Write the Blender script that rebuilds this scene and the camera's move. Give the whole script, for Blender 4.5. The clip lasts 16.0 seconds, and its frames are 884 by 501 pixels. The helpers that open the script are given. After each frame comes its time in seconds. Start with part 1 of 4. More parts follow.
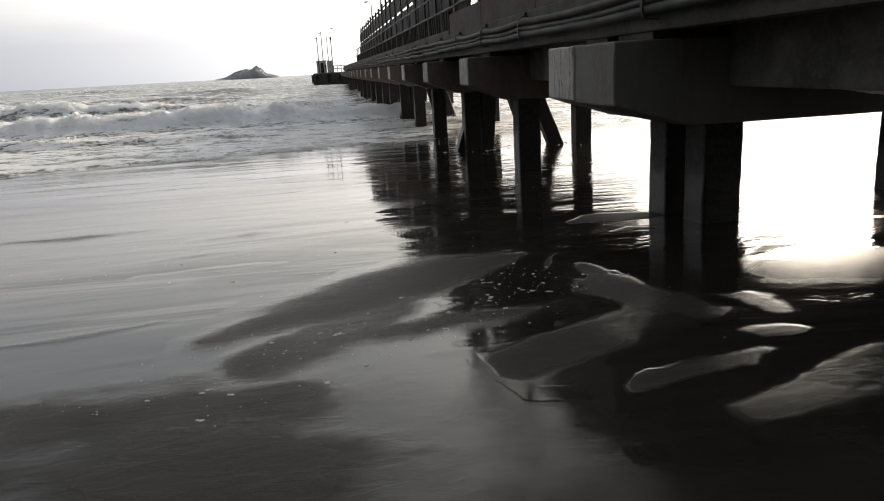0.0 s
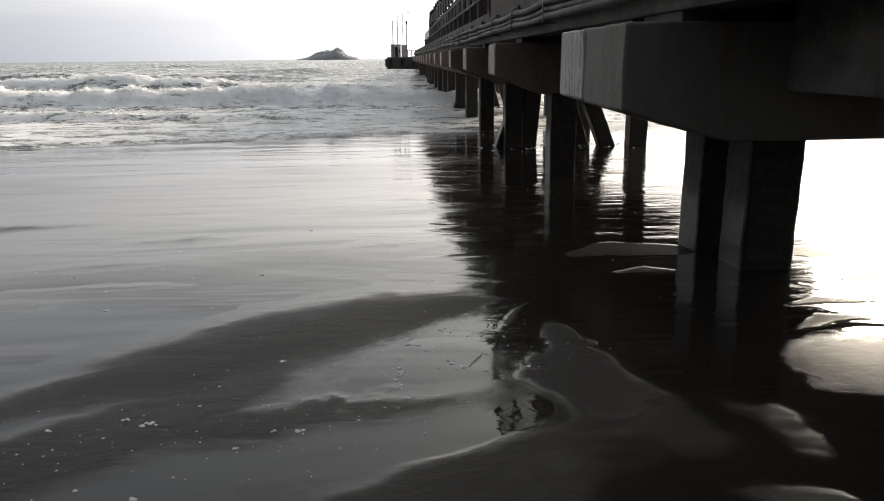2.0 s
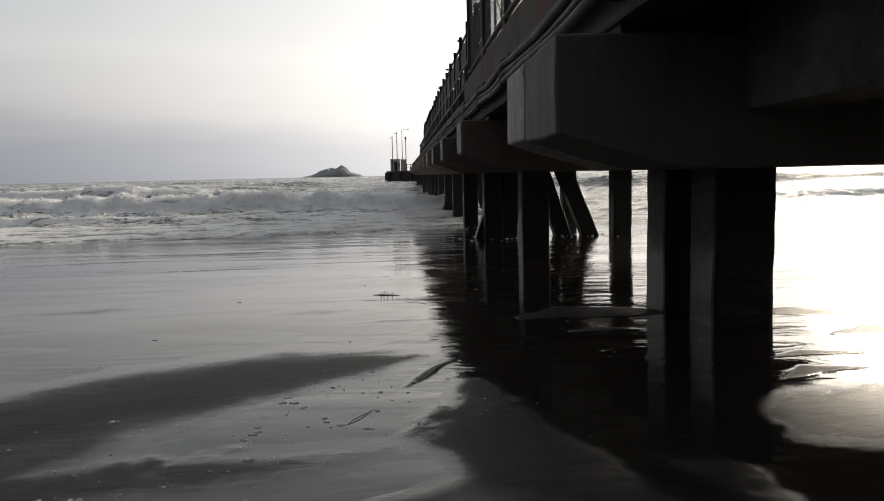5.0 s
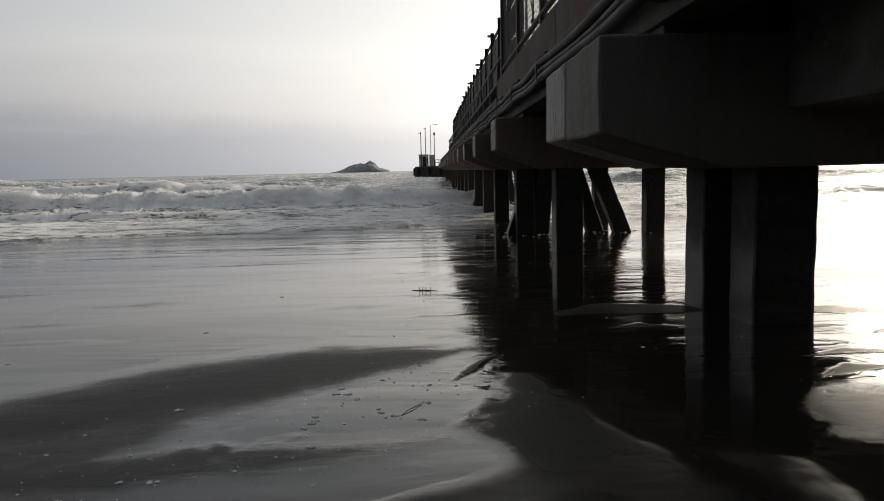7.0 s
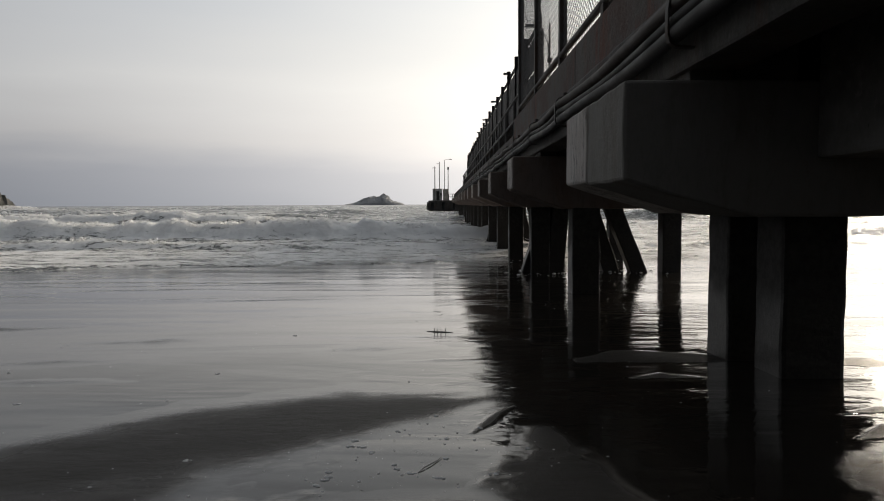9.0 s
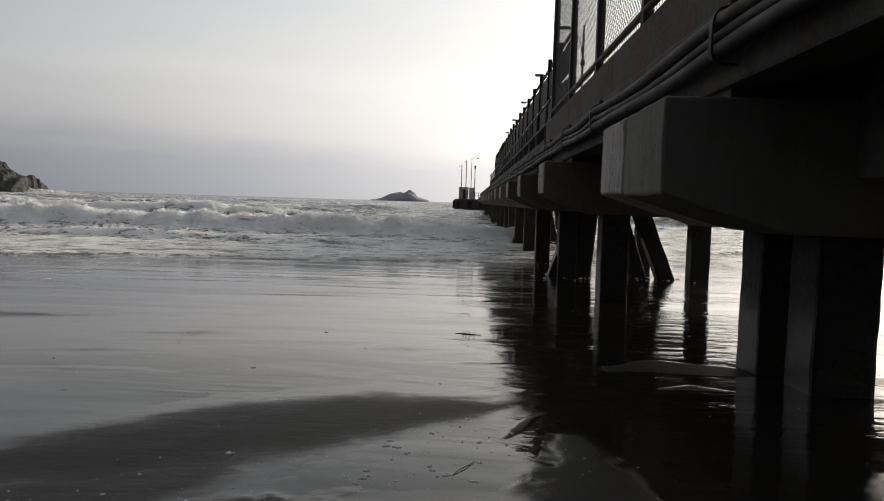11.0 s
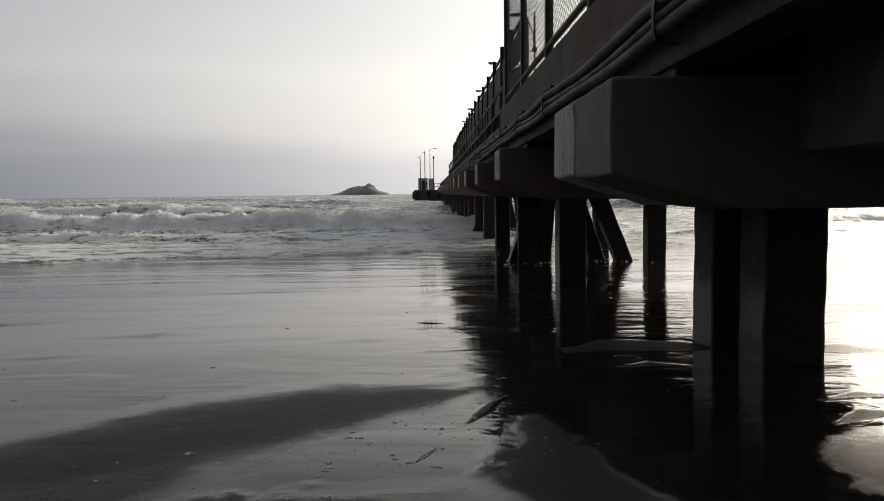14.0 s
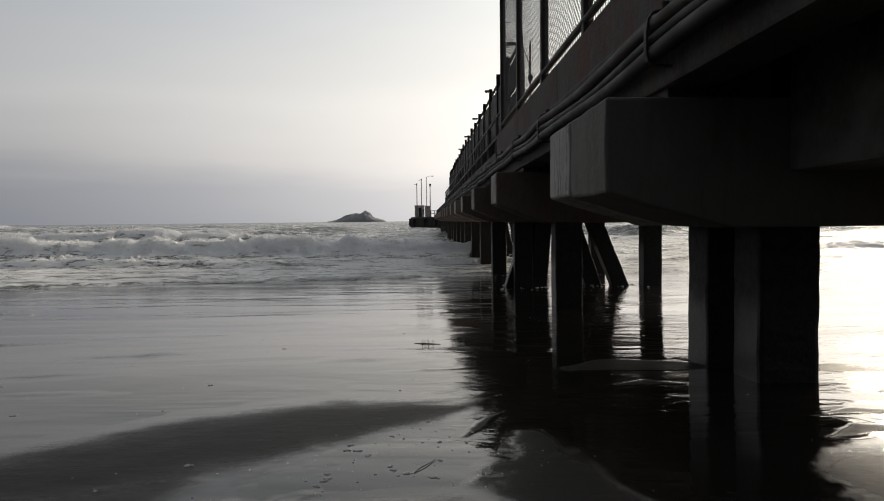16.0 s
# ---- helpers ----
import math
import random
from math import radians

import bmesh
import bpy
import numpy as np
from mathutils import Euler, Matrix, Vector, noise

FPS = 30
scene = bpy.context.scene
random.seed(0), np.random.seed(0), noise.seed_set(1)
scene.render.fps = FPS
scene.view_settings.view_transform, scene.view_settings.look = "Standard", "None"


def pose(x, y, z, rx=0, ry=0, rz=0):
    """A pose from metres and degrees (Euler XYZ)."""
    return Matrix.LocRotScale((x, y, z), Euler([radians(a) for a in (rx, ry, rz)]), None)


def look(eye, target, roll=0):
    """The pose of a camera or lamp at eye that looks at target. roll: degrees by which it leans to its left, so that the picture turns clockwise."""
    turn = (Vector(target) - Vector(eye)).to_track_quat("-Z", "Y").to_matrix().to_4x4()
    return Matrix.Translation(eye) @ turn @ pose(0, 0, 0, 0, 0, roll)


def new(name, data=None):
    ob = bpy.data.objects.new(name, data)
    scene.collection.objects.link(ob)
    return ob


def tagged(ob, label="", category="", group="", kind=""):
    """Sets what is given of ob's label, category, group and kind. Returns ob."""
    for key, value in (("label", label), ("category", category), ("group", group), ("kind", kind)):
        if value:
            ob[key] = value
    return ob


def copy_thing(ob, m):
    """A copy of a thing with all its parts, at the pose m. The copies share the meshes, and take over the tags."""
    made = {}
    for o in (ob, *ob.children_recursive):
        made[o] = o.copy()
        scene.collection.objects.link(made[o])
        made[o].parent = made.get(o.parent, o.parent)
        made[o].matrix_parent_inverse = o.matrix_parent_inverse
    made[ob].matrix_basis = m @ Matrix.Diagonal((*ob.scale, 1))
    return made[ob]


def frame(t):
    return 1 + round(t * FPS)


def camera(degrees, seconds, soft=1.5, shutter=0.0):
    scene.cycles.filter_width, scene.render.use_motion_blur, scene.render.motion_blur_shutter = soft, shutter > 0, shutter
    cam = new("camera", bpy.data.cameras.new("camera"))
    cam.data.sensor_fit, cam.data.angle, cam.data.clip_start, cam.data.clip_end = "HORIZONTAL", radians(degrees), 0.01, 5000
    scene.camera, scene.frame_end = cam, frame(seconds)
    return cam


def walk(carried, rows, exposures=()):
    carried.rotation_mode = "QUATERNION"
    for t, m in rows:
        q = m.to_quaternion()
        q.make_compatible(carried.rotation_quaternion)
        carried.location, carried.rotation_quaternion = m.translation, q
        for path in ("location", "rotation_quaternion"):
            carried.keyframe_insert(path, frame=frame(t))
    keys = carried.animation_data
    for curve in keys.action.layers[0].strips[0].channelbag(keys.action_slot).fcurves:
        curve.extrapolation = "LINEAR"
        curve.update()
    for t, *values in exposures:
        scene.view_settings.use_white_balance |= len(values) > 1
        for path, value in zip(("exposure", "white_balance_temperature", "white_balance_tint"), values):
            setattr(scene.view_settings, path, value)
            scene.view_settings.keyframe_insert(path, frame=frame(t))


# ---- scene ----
cam = camera(63.3, 16.0, soft=1.05)
PATH = [
    (0, (1.975, 2.573, 1.653), (2.264, 4.489, 1.159), -3.1),
    (0.5, (2.186, 3.077, 1.58), (2.585, 4.957, 1.027), 1.2),
    (1, (2.46, 3.439, 1.61), (2.808, 5.328, 1.052), 1.0),
    (1.5, (2.83, 3.781, 1.593), (3.002, 5.673, 0.967), -0.5),
    (2, (3.042, 3.97, 1.586), (3.145, 5.899, 1.067), -0.6),
    (2.5, (3.287, 4.065, 1.559), (3.231, 6.011, 1.098), -0.2),
    (3, (3.485, 4.389, 1.321), (3.597, 6.349, 0.936), 0.4),
    (3.5, (3.597, 4.522, 1.088), (3.72, 6.493, 0.768), -1.1),
    (6, (3.569, 4.58, 1.029), (3.627, 6.569, 0.835), -0.7),
    (6.5, (3.535, 4.495, 1.02), (3.493, 6.484, 0.81), -0.6),
    (7, (3.492, 4.484, 1.063), (3.518, 6.472, 0.84), -1.3),
    (7.5, (3.492, 4.466, 1.075), (3.655, 6.448, 0.856), -1.0),
    (8, (3.497, 4.476, 1.05), (3.694, 6.456, 0.851), -0.3),
    (8.5, (3.49, 4.488, 1.081), (3.636, 6.472, 0.876), -1.2),
    (9, (3.454, 4.579, 1.119), (3.448, 6.575, 0.99), -0.3),
    (9.5, (3.386, 4.533, 1.17), (3.331, 6.529, 1.056), 1.4),
    (12, (3.38, 4.486, 1.167), (3.296, 6.479, 1.018), 1.4),
    (12.5, (3.38, 4.474, 1.167), (3.279, 6.465, 1.013), 0.1),
    (13, (3.392, 4.508, 1.159), (3.294, 6.498, 0.985), -0.3),
    (13.5, (3.401, 4.493, 1.146), (3.362, 6.486, 0.978), -0.4),
    (14, (3.418, 4.504, 1.151), (3.451, 6.497, 0.992), -0.7),
    (14.5, (3.423, 4.513, 1.13), (3.494, 6.504, 0.951), -0.7),
    (15, (3.42, 4.505, 1.122), (3.467, 6.497, 0.947), -0.4),
    (15.5, (3.421, 4.505, 1.123), (3.475, 6.499, 0.972), -0.5),
    (16, (3.409, 4.447, 1.095), (3.453, 6.445, 1.012), -0.6),
]
EXPOSURES = [(0.0, 0.5), (1.0, 0.65), (2.0, 0.70), (2.5, 0.76), (3.0, 0.60), (3.5, 0.24), (7.0, -0.12), (9.0, -0.18), (12.0, -0.11), (16.0, -0.30)]
walk(cam, [(t, look(eye, target, roll)) for t, eye, target, roll in PATH], EXPOSURES)

# ---- world, sun and exposure ----
SUN_AZIMUTH, SUN_ELEVATION = 36.0, 17.0          # degrees clockwise from +y, and above the horizon
sun_way = Vector((math.sin(radians(SUN_AZIMUTH)) * math.cos(radians(SUN_ELEVATION)),
                  math.cos(radians(SUN_AZIMUTH)) * math.cos(radians(SUN_ELEVATION)),
                  math.sin(radians(SUN_ELEVATION))))

world = bpy.data.worlds.new("hazy_evening_sky")
scene.world = world
world.use_nodes = True
wt = world.node_tree
wt.nodes.clear()


def wnode(kind, operation=""):
    n = wt.nodes.new(kind)
    if operation:
        n.operation = operation
    return n


def wmath(op, a, b=None, clamp=False):
    n = wnode("ShaderNodeMath", op)
    n.use_clamp = clamp
    for i, v in enumerate((a, b)):
        if v is None:
            continue
        if isinstance(v, (int, float)):
            n.inputs[i].default_value = v
        else:
            wt.links.new(v, n.inputs[i])
    return n.outputs[0]


w_coord = wnode("ShaderNodeTexCoord")
w_dir = w_coord.outputs["Generated"]
w_split = wnode("ShaderNodeSeparateXYZ")
wt.links.new(w_dir, w_split.inputs[0])
# thin cloud veil: grey-blue bank on the horizon, pale above it
w_veil = wnode("ShaderNodeValToRGB")
cr = w_veil.color_ramp
cr.elements[0].position, cr.elements[0].color = 0.0, (0.290, 0.306, 0.338, 1)
cr.elements[1].position, cr.elements[1].color = 1.0, (0.42, 0.44, 0.46, 1)
for p, c in ((0.045, (0.330, 0.340, 0.368)), (0.085, (0.50, 0.49, 0.485)), (0.16, (0.61, 0.605, 0.595)), (0.28, (0.50, 0.52, 0.545)), (0.40, (0.38, 0.40, 0.42)), (0.6, (0.33, 0.35, 0.37))):
    e = cr.elements.new(p)
    e.color = (*c, 1)
w_map = wnode("ShaderNodeMapping")
w_map.inputs["Scale"].default_value = (1.6, 1.6, 9.0)
wt.links.new(w_dir, w_map.inputs[0])
w_noise = wnode("ShaderNodeTexNoise")
w_noise.inputs["Scale"].default_value, w_noise.inputs["Detail"].default_value = 2.2, 5.0
wt.links.new(w_map.outputs[0], w_noise.inputs["Vector"])
w_bank = wmath("MULTIPLY_ADD", w_noise.outputs[0], 0.06)
w_bank.node.inputs[2].default_value = -0.03
w_height = wmath("ADD", w_split.outputs[2], w_bank, True)
wt.links.new(w_height, w_veil.inputs[0])
# the veil is bright towards the sun and dull away from it
w_dot = wnode("ShaderNodeVectorMath", "DOT_PRODUCT")
w_dot.inputs[1].default_value = sun_way
wt.links.new(w_dir, w_dot.inputs[0])
w_near = wmath("MULTIPLY_ADD", w_dot.outputs["Value"], 0.5, True)
w_near.node.inputs[2].default_value = 0.5
w_wide = wmath("POWER", w_near, 2.1)
w_glow = wmath("POWER", w_near, 14.0)
w_core = wmath("POWER", w_near, 220.0)
w_level = wmath("ADD", wmath("MULTIPLY", w_wide, 1.80), 0.07)
w_sky = wnode("ShaderNodeTexSky")
w_sky.sky_type, w_sky.sun_disc, w_sky.dust_density = "NISHITA", False, 6.0
w_sky.sun_elevation, w_sky.sun_rotation = radians(SUN_ELEVATION), radians(SUN_AZIMUTH)
w_grey = wnode("ShaderNodeHueSaturation")
w_grey.inputs["Saturation"].default_value = 0.3
wt.links.new(w_sky.outputs[0], w_grey.inputs["Color"])


def wscale(colour, factor):
    n = wnode("ShaderNodeVectorMath", "SCALE")
    if isinstance(colour, tuple):
        n.inputs[0].default_value = colour
    else:
        wt.links.new(colour, n.inputs[0])
    if isinstance(factor, (int, float)):
        n.inputs["Scale"].default_value = factor
    else:
        wt.links.new(factor, n.inputs["Scale"])
    return n.outputs[0]


def wadd(a, b):
    n = wnode("ShaderNodeVectorMath", "ADD")
    wt.links.new(a, n.inputs[0])
    wt.links.new(b, n.inputs[1])
    return n.outputs[0]


w_sum = wadd(wscale(w_veil.outputs[0], w_level), wscale((1.0, 0.95, 0.88), wmath("MULTIPLY", w_glow, 0.43)))
w_sum = wadd(w_sum, wscale((1.0, 0.93, 0.82), wmath("MULTIPLY", w_core, 5.0)))
w_sum = wadd(w_sum, wscale(w_grey.outputs[0], 0.012))
# pinkish brightness low over the sea towards the sun
w_lift = wnode("ShaderNodeMapRange")
w_lift.interpolation_type = "SMOOTHSTEP"
w_lift.inputs["From Min"].default_value, w_lift.inputs["From Max"].default_value = 0.22, 0.0
wt.links.new(w_split.outputs[2], w_lift.inputs["Value"])
w_sum = wadd(w_sum, wscale((1.0, 0.925, 0.885), wmath("MULTIPLY", wmath("MULTIPLY", w_lift.outputs[0], wmath("POWER", w_near, 9.0)), 1.0)))
w_bg = wnode("ShaderNodeBackground")
w_bg.inputs["Strength"].default_value = 1.0
w_tint = wnode("ShaderNodeVectorMath", "MULTIPLY")
w_cast = wnode("ShaderNodeMix")
w_cast.data_type = "RGBA"
wt.links.new(wmath("POWER", w_near, 3.5), w_cast.inputs[0])
w_cast.inputs[6].default_value, w_cast.inputs[7].default_value = (0.965, 0.995, 1.055, 1), (1.038, 1.0, 0.92, 1)
wt.links.new(w_cast.outputs[2], w_tint.inputs[1])
wt.links.new(w_sum, w_tint.inputs[0])
wt.links.new(w_tint.outputs[0], w_bg.inputs["Color"])
wt.links.new(w_bg.outputs[0], wnode("ShaderNodeOutputWorld").inputs[0])

sun = new("sun", bpy.data.lights.new("sun", "SUN"))
sun.data.energy, sun.data.angle, sun.data.color = 3.0, radians(10.0), (1.0, 0.86, 0.68)
sun.matrix_world = look(sun_way * 60, (0, 0, 0))

# ---- materials ----


class Mat:
    """A small builder of node materials."""

    def __init__(self, name, colour=(0.5, 0.5, 0.5), rough=0.7, metal=0.0):
        self.m = bpy.data.materials.new(name)
        self.m.use_nodes = True
        self.t = self.m.node_tree
        self.b = self.t.nodes["Principled BSDF"]
        self.b.inputs["Base Color"].default_value = (*colour, 1)
        self.b.inputs["Roughness"].default_value = rough
        self.b.inputs["Metallic"].default_value = metal
        self.pos = self.t.nodes.new("ShaderNodeTexCoord").outputs["Object"]
        self.geo = self.t.nodes.new("ShaderNodeNewGeometry").outputs["Position"]

    def put(self, value, socket):
        if isinstance(value, (int, float)):
            socket.default_value = value
        elif isinstance(value, tuple):
            socket.default_value = (*value, 1) if len(value) == 3 and len(socket.default_value) == 4 else value
        else:
            self.t.links.new(value, socket)

    def node(self, kind, ins=()):
        n = self.t.nodes.new(kind)
        for key, value in ins:
            self.put(value, n.inputs[key])
        return n

    def noise(self, scale, detail=4.0, rough=0.55, stretch=(1, 1, 1), world_space=True, warp=0.0):
        mp = self.node("ShaderNodeMapping", [("Vector", self.geo if world_space else self.pos)])
        mp.inputs["Scale"].default_value = stretch
        n = self.node("ShaderNodeTexNoise", [("Vector", mp.outputs[0]), ("Scale", scale), ("Detail", detail), ("Roughness", rough), ("Distortion", warp)])
        return n.outputs["Fac"]

    def math(self, op, a, b=0.0, clamp=False):
        n = self.node("ShaderNodeMath", [(0, a), (1, b)])
        n.operation, n.use_clamp = op, clamp
        return n.outputs[0]

    def span(self, value, lo, hi, a=0.0, b=1.0):
        n = self.node("ShaderNodeMapRange", [("Value", value), ("From Min", lo), ("From Max", hi), ("To Min", a), ("To Max", b)])
        n.interpolation_type = "SMOOTHSTEP"
        return n.outputs[0]

    def mix(self, fac, a, b):
        n = self.node("ShaderNodeMix")
        n.data_type = "RGBA"
        self.put(fac, n.inputs[0])
        self.put(a, n.inputs[6])
        self.put(b, n.inputs[7])
        return n.outputs[2]

    def set(self, key, value):
        self.put(value, self.b.inputs[key])
        return self

    def bump(self, height, strength=0.4, distance=0.01, after=None):
        n = self.node("ShaderNodeBump", [("Height", height), ("Strength", strength), ("Distance", distance)])
        if after is not None:
            self.t.links.new(after, n.inputs["Normal"])
        self.t.links.new(n.outputs[0], self.b.inputs["Normal"])
        return n.outputs[0]

    def height(self):
        return self.node("ShaderNodeSeparateXYZ", [(0, self.geo)]).outputs[2]


def concrete(name, base, dark, rust=0.25, rough=0.85, flake=0.0, rust_tone=(0.105, 0.046, 0.026)):
    k = Mat(name, base, rough)
    big = k.noise(1.3, 6, 0.6)
    drip = k.noise(2.6, 6, 0.7, (1.0, 1.0, 0.30), warp=0.8)
    pits = k.noise(38, 4, 0.7)
    col = k.mix(k.span(big, 0.38, 0.66), base, dark)
    col = k.mix(k.span(drip, 0.54, 0.80, 0, 0.40), col, tuple(v * 0.4 for v in dark))
    spots = k.noise(7.0, 5, 0.7, (1, 1, 0.5))
    col = k.mix(k.span(spots, 0.66, 0.74, 0, 0.8), col, tuple(v * 0.25 for v in dark))
    mott = k.noise(16, 6, 0.75)
    col = k.mix(k.span(mott, 0.50, 0.72, 0, 0.5), col, tuple(min(0.7, v * 1.3) for v in base))
    if flake:                          # pale lime runs and flaking skin
        runs = k.noise(6, 7, 0.75, (1, 1, 0.35), warp=0.6)
        col = k.mix(k.span(runs, 0.36, 0.52, 0, flake), tuple(v * 0.7 for v in dark), col)
        seam = k.math("ABSOLUTE", k.math("SUBTRACT", k.noise(3.4, 5, 0.6, (1.2, 1.2, 0.22), warp=0.5), 0.5))
        col = k.mix(k.span(seam, 0.0, 0.014, flake, 0.0), col, (0.035, 0.022, 0.016))
    stain = k.noise(2.2, 5, 0.7, (1, 1, 0.3), warp=0.6)
    col = k.mix(k.span(stain, 0.50, 0.70, 0, rust), col, rust_tone)
    k.set("Base Color", col)
    k.set("Roughness", k.span(pits, 0.3, 0.7, rough - 0.1, rough + 0.1))
    first = k.bump(k.noise(9, 6, 0.65), 0.5, 0.02)
    k.bump(pits, 0.45, 0.006, first)
    return k.m


CONCRETE_CAP = concrete("weathered_concrete", (0.52, 0.50, 0.46), (0.30, 0.28, 0.25), 0.30, flake=0.08)
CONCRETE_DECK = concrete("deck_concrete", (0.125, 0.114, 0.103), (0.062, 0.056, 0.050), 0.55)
CONCRETE_PALE = concrete("pale_cracked_concrete", (0.84, 0.79, 0.74), (0.60, 0.54, 0.49), 0.5, flake=0.75)
CONCRETE_WALL = concrete("brown_parapet_concrete", (0.112, 0.096, 0.086), (0.095, 0.052, 0.038), 1.0, rust_tone=(0.150, 0.055, 0.032))
CONCRETE_BROWN = concrete("brown_stained_concrete", (0.52, 0.45, 0.40), (0.30, 0.235, 0.20), 0.4, flake=0.2, rust_tone=(0.20, 0.105, 0.07))
CONCRETE_GIRDER = concrete("girder_concrete", (0.27, 0.255, 0.23), (0.115, 0.106, 0.095), 0.2)


def pile_material():
    k = Mat("wet_pile_concrete", (0.14, 0.135, 0.13), 0.7)
    z = k.height()
    edge = k.math("MULTIPLY_ADD", k.noise(6, 5, 0.65), 0.5)
    edge.node.inputs[2].default_value = -0.25
    line = k.math("ADD", z, edge)
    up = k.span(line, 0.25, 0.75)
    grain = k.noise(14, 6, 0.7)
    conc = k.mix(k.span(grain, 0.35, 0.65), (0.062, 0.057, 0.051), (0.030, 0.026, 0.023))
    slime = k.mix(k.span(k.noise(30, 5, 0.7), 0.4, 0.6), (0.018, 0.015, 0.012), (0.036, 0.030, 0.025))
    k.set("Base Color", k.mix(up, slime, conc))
    k.set("Roughness", k.span(up, 0, 1, 0.45, 0.8))
    first = k.bump(k.noise(7, 5, 0.6), 0.35, 0.014)
    k.bump(k.noise(60, 4, 0.7), 0.25, 0.005, first)
    return k.m


PILE = pile_material()


def pipe_material(name, base, worn):
    k = Mat(name, base, 0.55)
    k.set("Base Color", k.mix(k.span(k.noise(3, 6, 0.7), 0.42, 0.66), base, worn))
    k.set("Roughness", k.span(k.noise(4, 3), 0.3, 0.7, 0.58, 0.72))
    k.set("Specular IOR Level", 0.28)
    k.bump(k.noise(40, 4, 0.7), 0.2, 0.003)
    return k.m


PIPE = pipe_material("grey_weathered_pipe", (0.044, 0.042, 0.040), (0.039, 0.036, 0.033))
PIPE_RUST = pipe_material("rust_brown_pipe", (0.056, 0.041, 0.033), (0.040, 0.030, 0.024))
STEEL = pipe_material("dark_steel", (0.055, 0.053, 0.052), (0.05, 0.03, 0.02))
RAIL = pipe_material("pale_rail_paint", (0.20, 0.195, 0.19), (0.10, 0.085, 0.075))
BOARD = pipe_material("dark_fence_board", (0.022, 0.021, 0.022), (0.034, 0.027, 0.023))
BOARD.node_tree.nodes["Principled BSDF"].inputs["Specular IOR Level"].default_value = 0.12
WIRE = Mat("galvanised_wire", (0.06, 0.06, 0.06), 0.6, 0.2).m
LAMP_METAL = Mat("lamp_grey_metal", (0.12, 0.12, 0.12), 0.55, 0.2).m
LAMP_GLASS = Mat("frosted_lamp_glass", (0.55, 0.55, 0.52), 0.35).m
RUBBER = Mat("black_fender_rubber", (0.02, 0.02, 0.02), 0.8).m
# broken concrete, coloured paler to carry the light thrown up by the water
LIT_SPALL = concrete("lit_spalled_concrete", (0.74, 0.62, 0.50), (0.45, 0.36, 0.27), 0.5)
SHED_WALL = concrete("pale_shed_wall", (0.75, 0.73, 0.70), (0.45, 0.43, 0.41), 0.1)


def sand_material():
    k = Mat("wet_dark_sand", (0.06, 0.055, 0.05), 0.35)
    k.set("IOR", 1.36)
    large = k.noise(0.55, 5, 0.6)
    fine = k.noise(420, 2, 0.6)
    dry_node = k.node("ShaderNodeAttribute")
    dry_node.attribute_name = "drained"
    drained = dry_node.outputs["Fac"]
    patch = k.math("MULTIPLY", k.math("SUBTRACT", k.noise(1.1, 6, 0.62, (0.5, 1.3, 1)), 0.5), k.span(drained, 0.0, 0.4, 0.0, 0.8))
    dry = k.math("ADD", drained, patch, True)
    col = k.mix(k.span(large, 0.35, 0.65), (0.040, 0.036, 0.032), (0.025, 0.0225, 0.020))
    col = k.mix(k.span(fine, 0.35, 0.7, 0, 0.5), col, (0.080, 0.072, 0.064))
    col = k.mix(k.span(k.noise(2.5, 6, 0.7, (0.6, 1.4, 1)), 0.6, 0.75, 0, 0.5), col, (0.026, 0.024, 0.022))
    high_node = k.node("ShaderNodeAttribute")
    high_node.attribute_name = "warm_lit"
    high = k.math("ADD", high_node.outputs["Fac"], k.math("MULTIPLY", k.math("SUBTRACT", k.noise(3.0, 6, 0.65), 0.5), 0.5), True)
    # warm light on the bank beside the pier, mixed into the sand colour
    col = k.mix(k.math("MULTIPLY", high, high_node.outputs["Fac"]), col, k.mix(k.span(fine, 0.35, 0.65), (0.064, 0.043, 0.024), (0.095, 0.066, 0.039)))
    k.set("Base Color", k.mix(k.span(dry, 0.0, 0.5), (0.024, 0.021, 0.018), col))
    k.set("Roughness", k.math("SUBTRACT", k.span(dry, 0, 1, 0.05, 0.44), k.math("MULTIPLY", high_node.outputs["Fac"], 0.12)))
    k.set("Specular IOR Level", k.math("ADD", k.span(dry, 0, 0.5, 0.50, 0.05), k.math("MULTIPLY", high_node.outputs["Fac"], 0.10)))
    lumps = k.math("MULTIPLY", k.noise(9, 7, 0.68, (0.6, 1.3, 1), warp=0.6), k.span(drained, 0.0, 0.6, 0.12, 1.0))
    first = k.bump(lumps, 0.45, 0.014)
    streaks = k.math("MULTIPLY", k.noise(15, 6, 0.72, (2.0, 0.55, 1), warp=0.8), k.span(drained, 0.0, 0.6, 0.10, 1.0))
    first = k.bump(streaks, 0.26, 0.006, first)
    k.bump(k.math("MULTIPLY", fine, k.span(drained, 0.0, 0.6, 0.1, 1.0)), 0.25, 0.002, first)
    return k.m


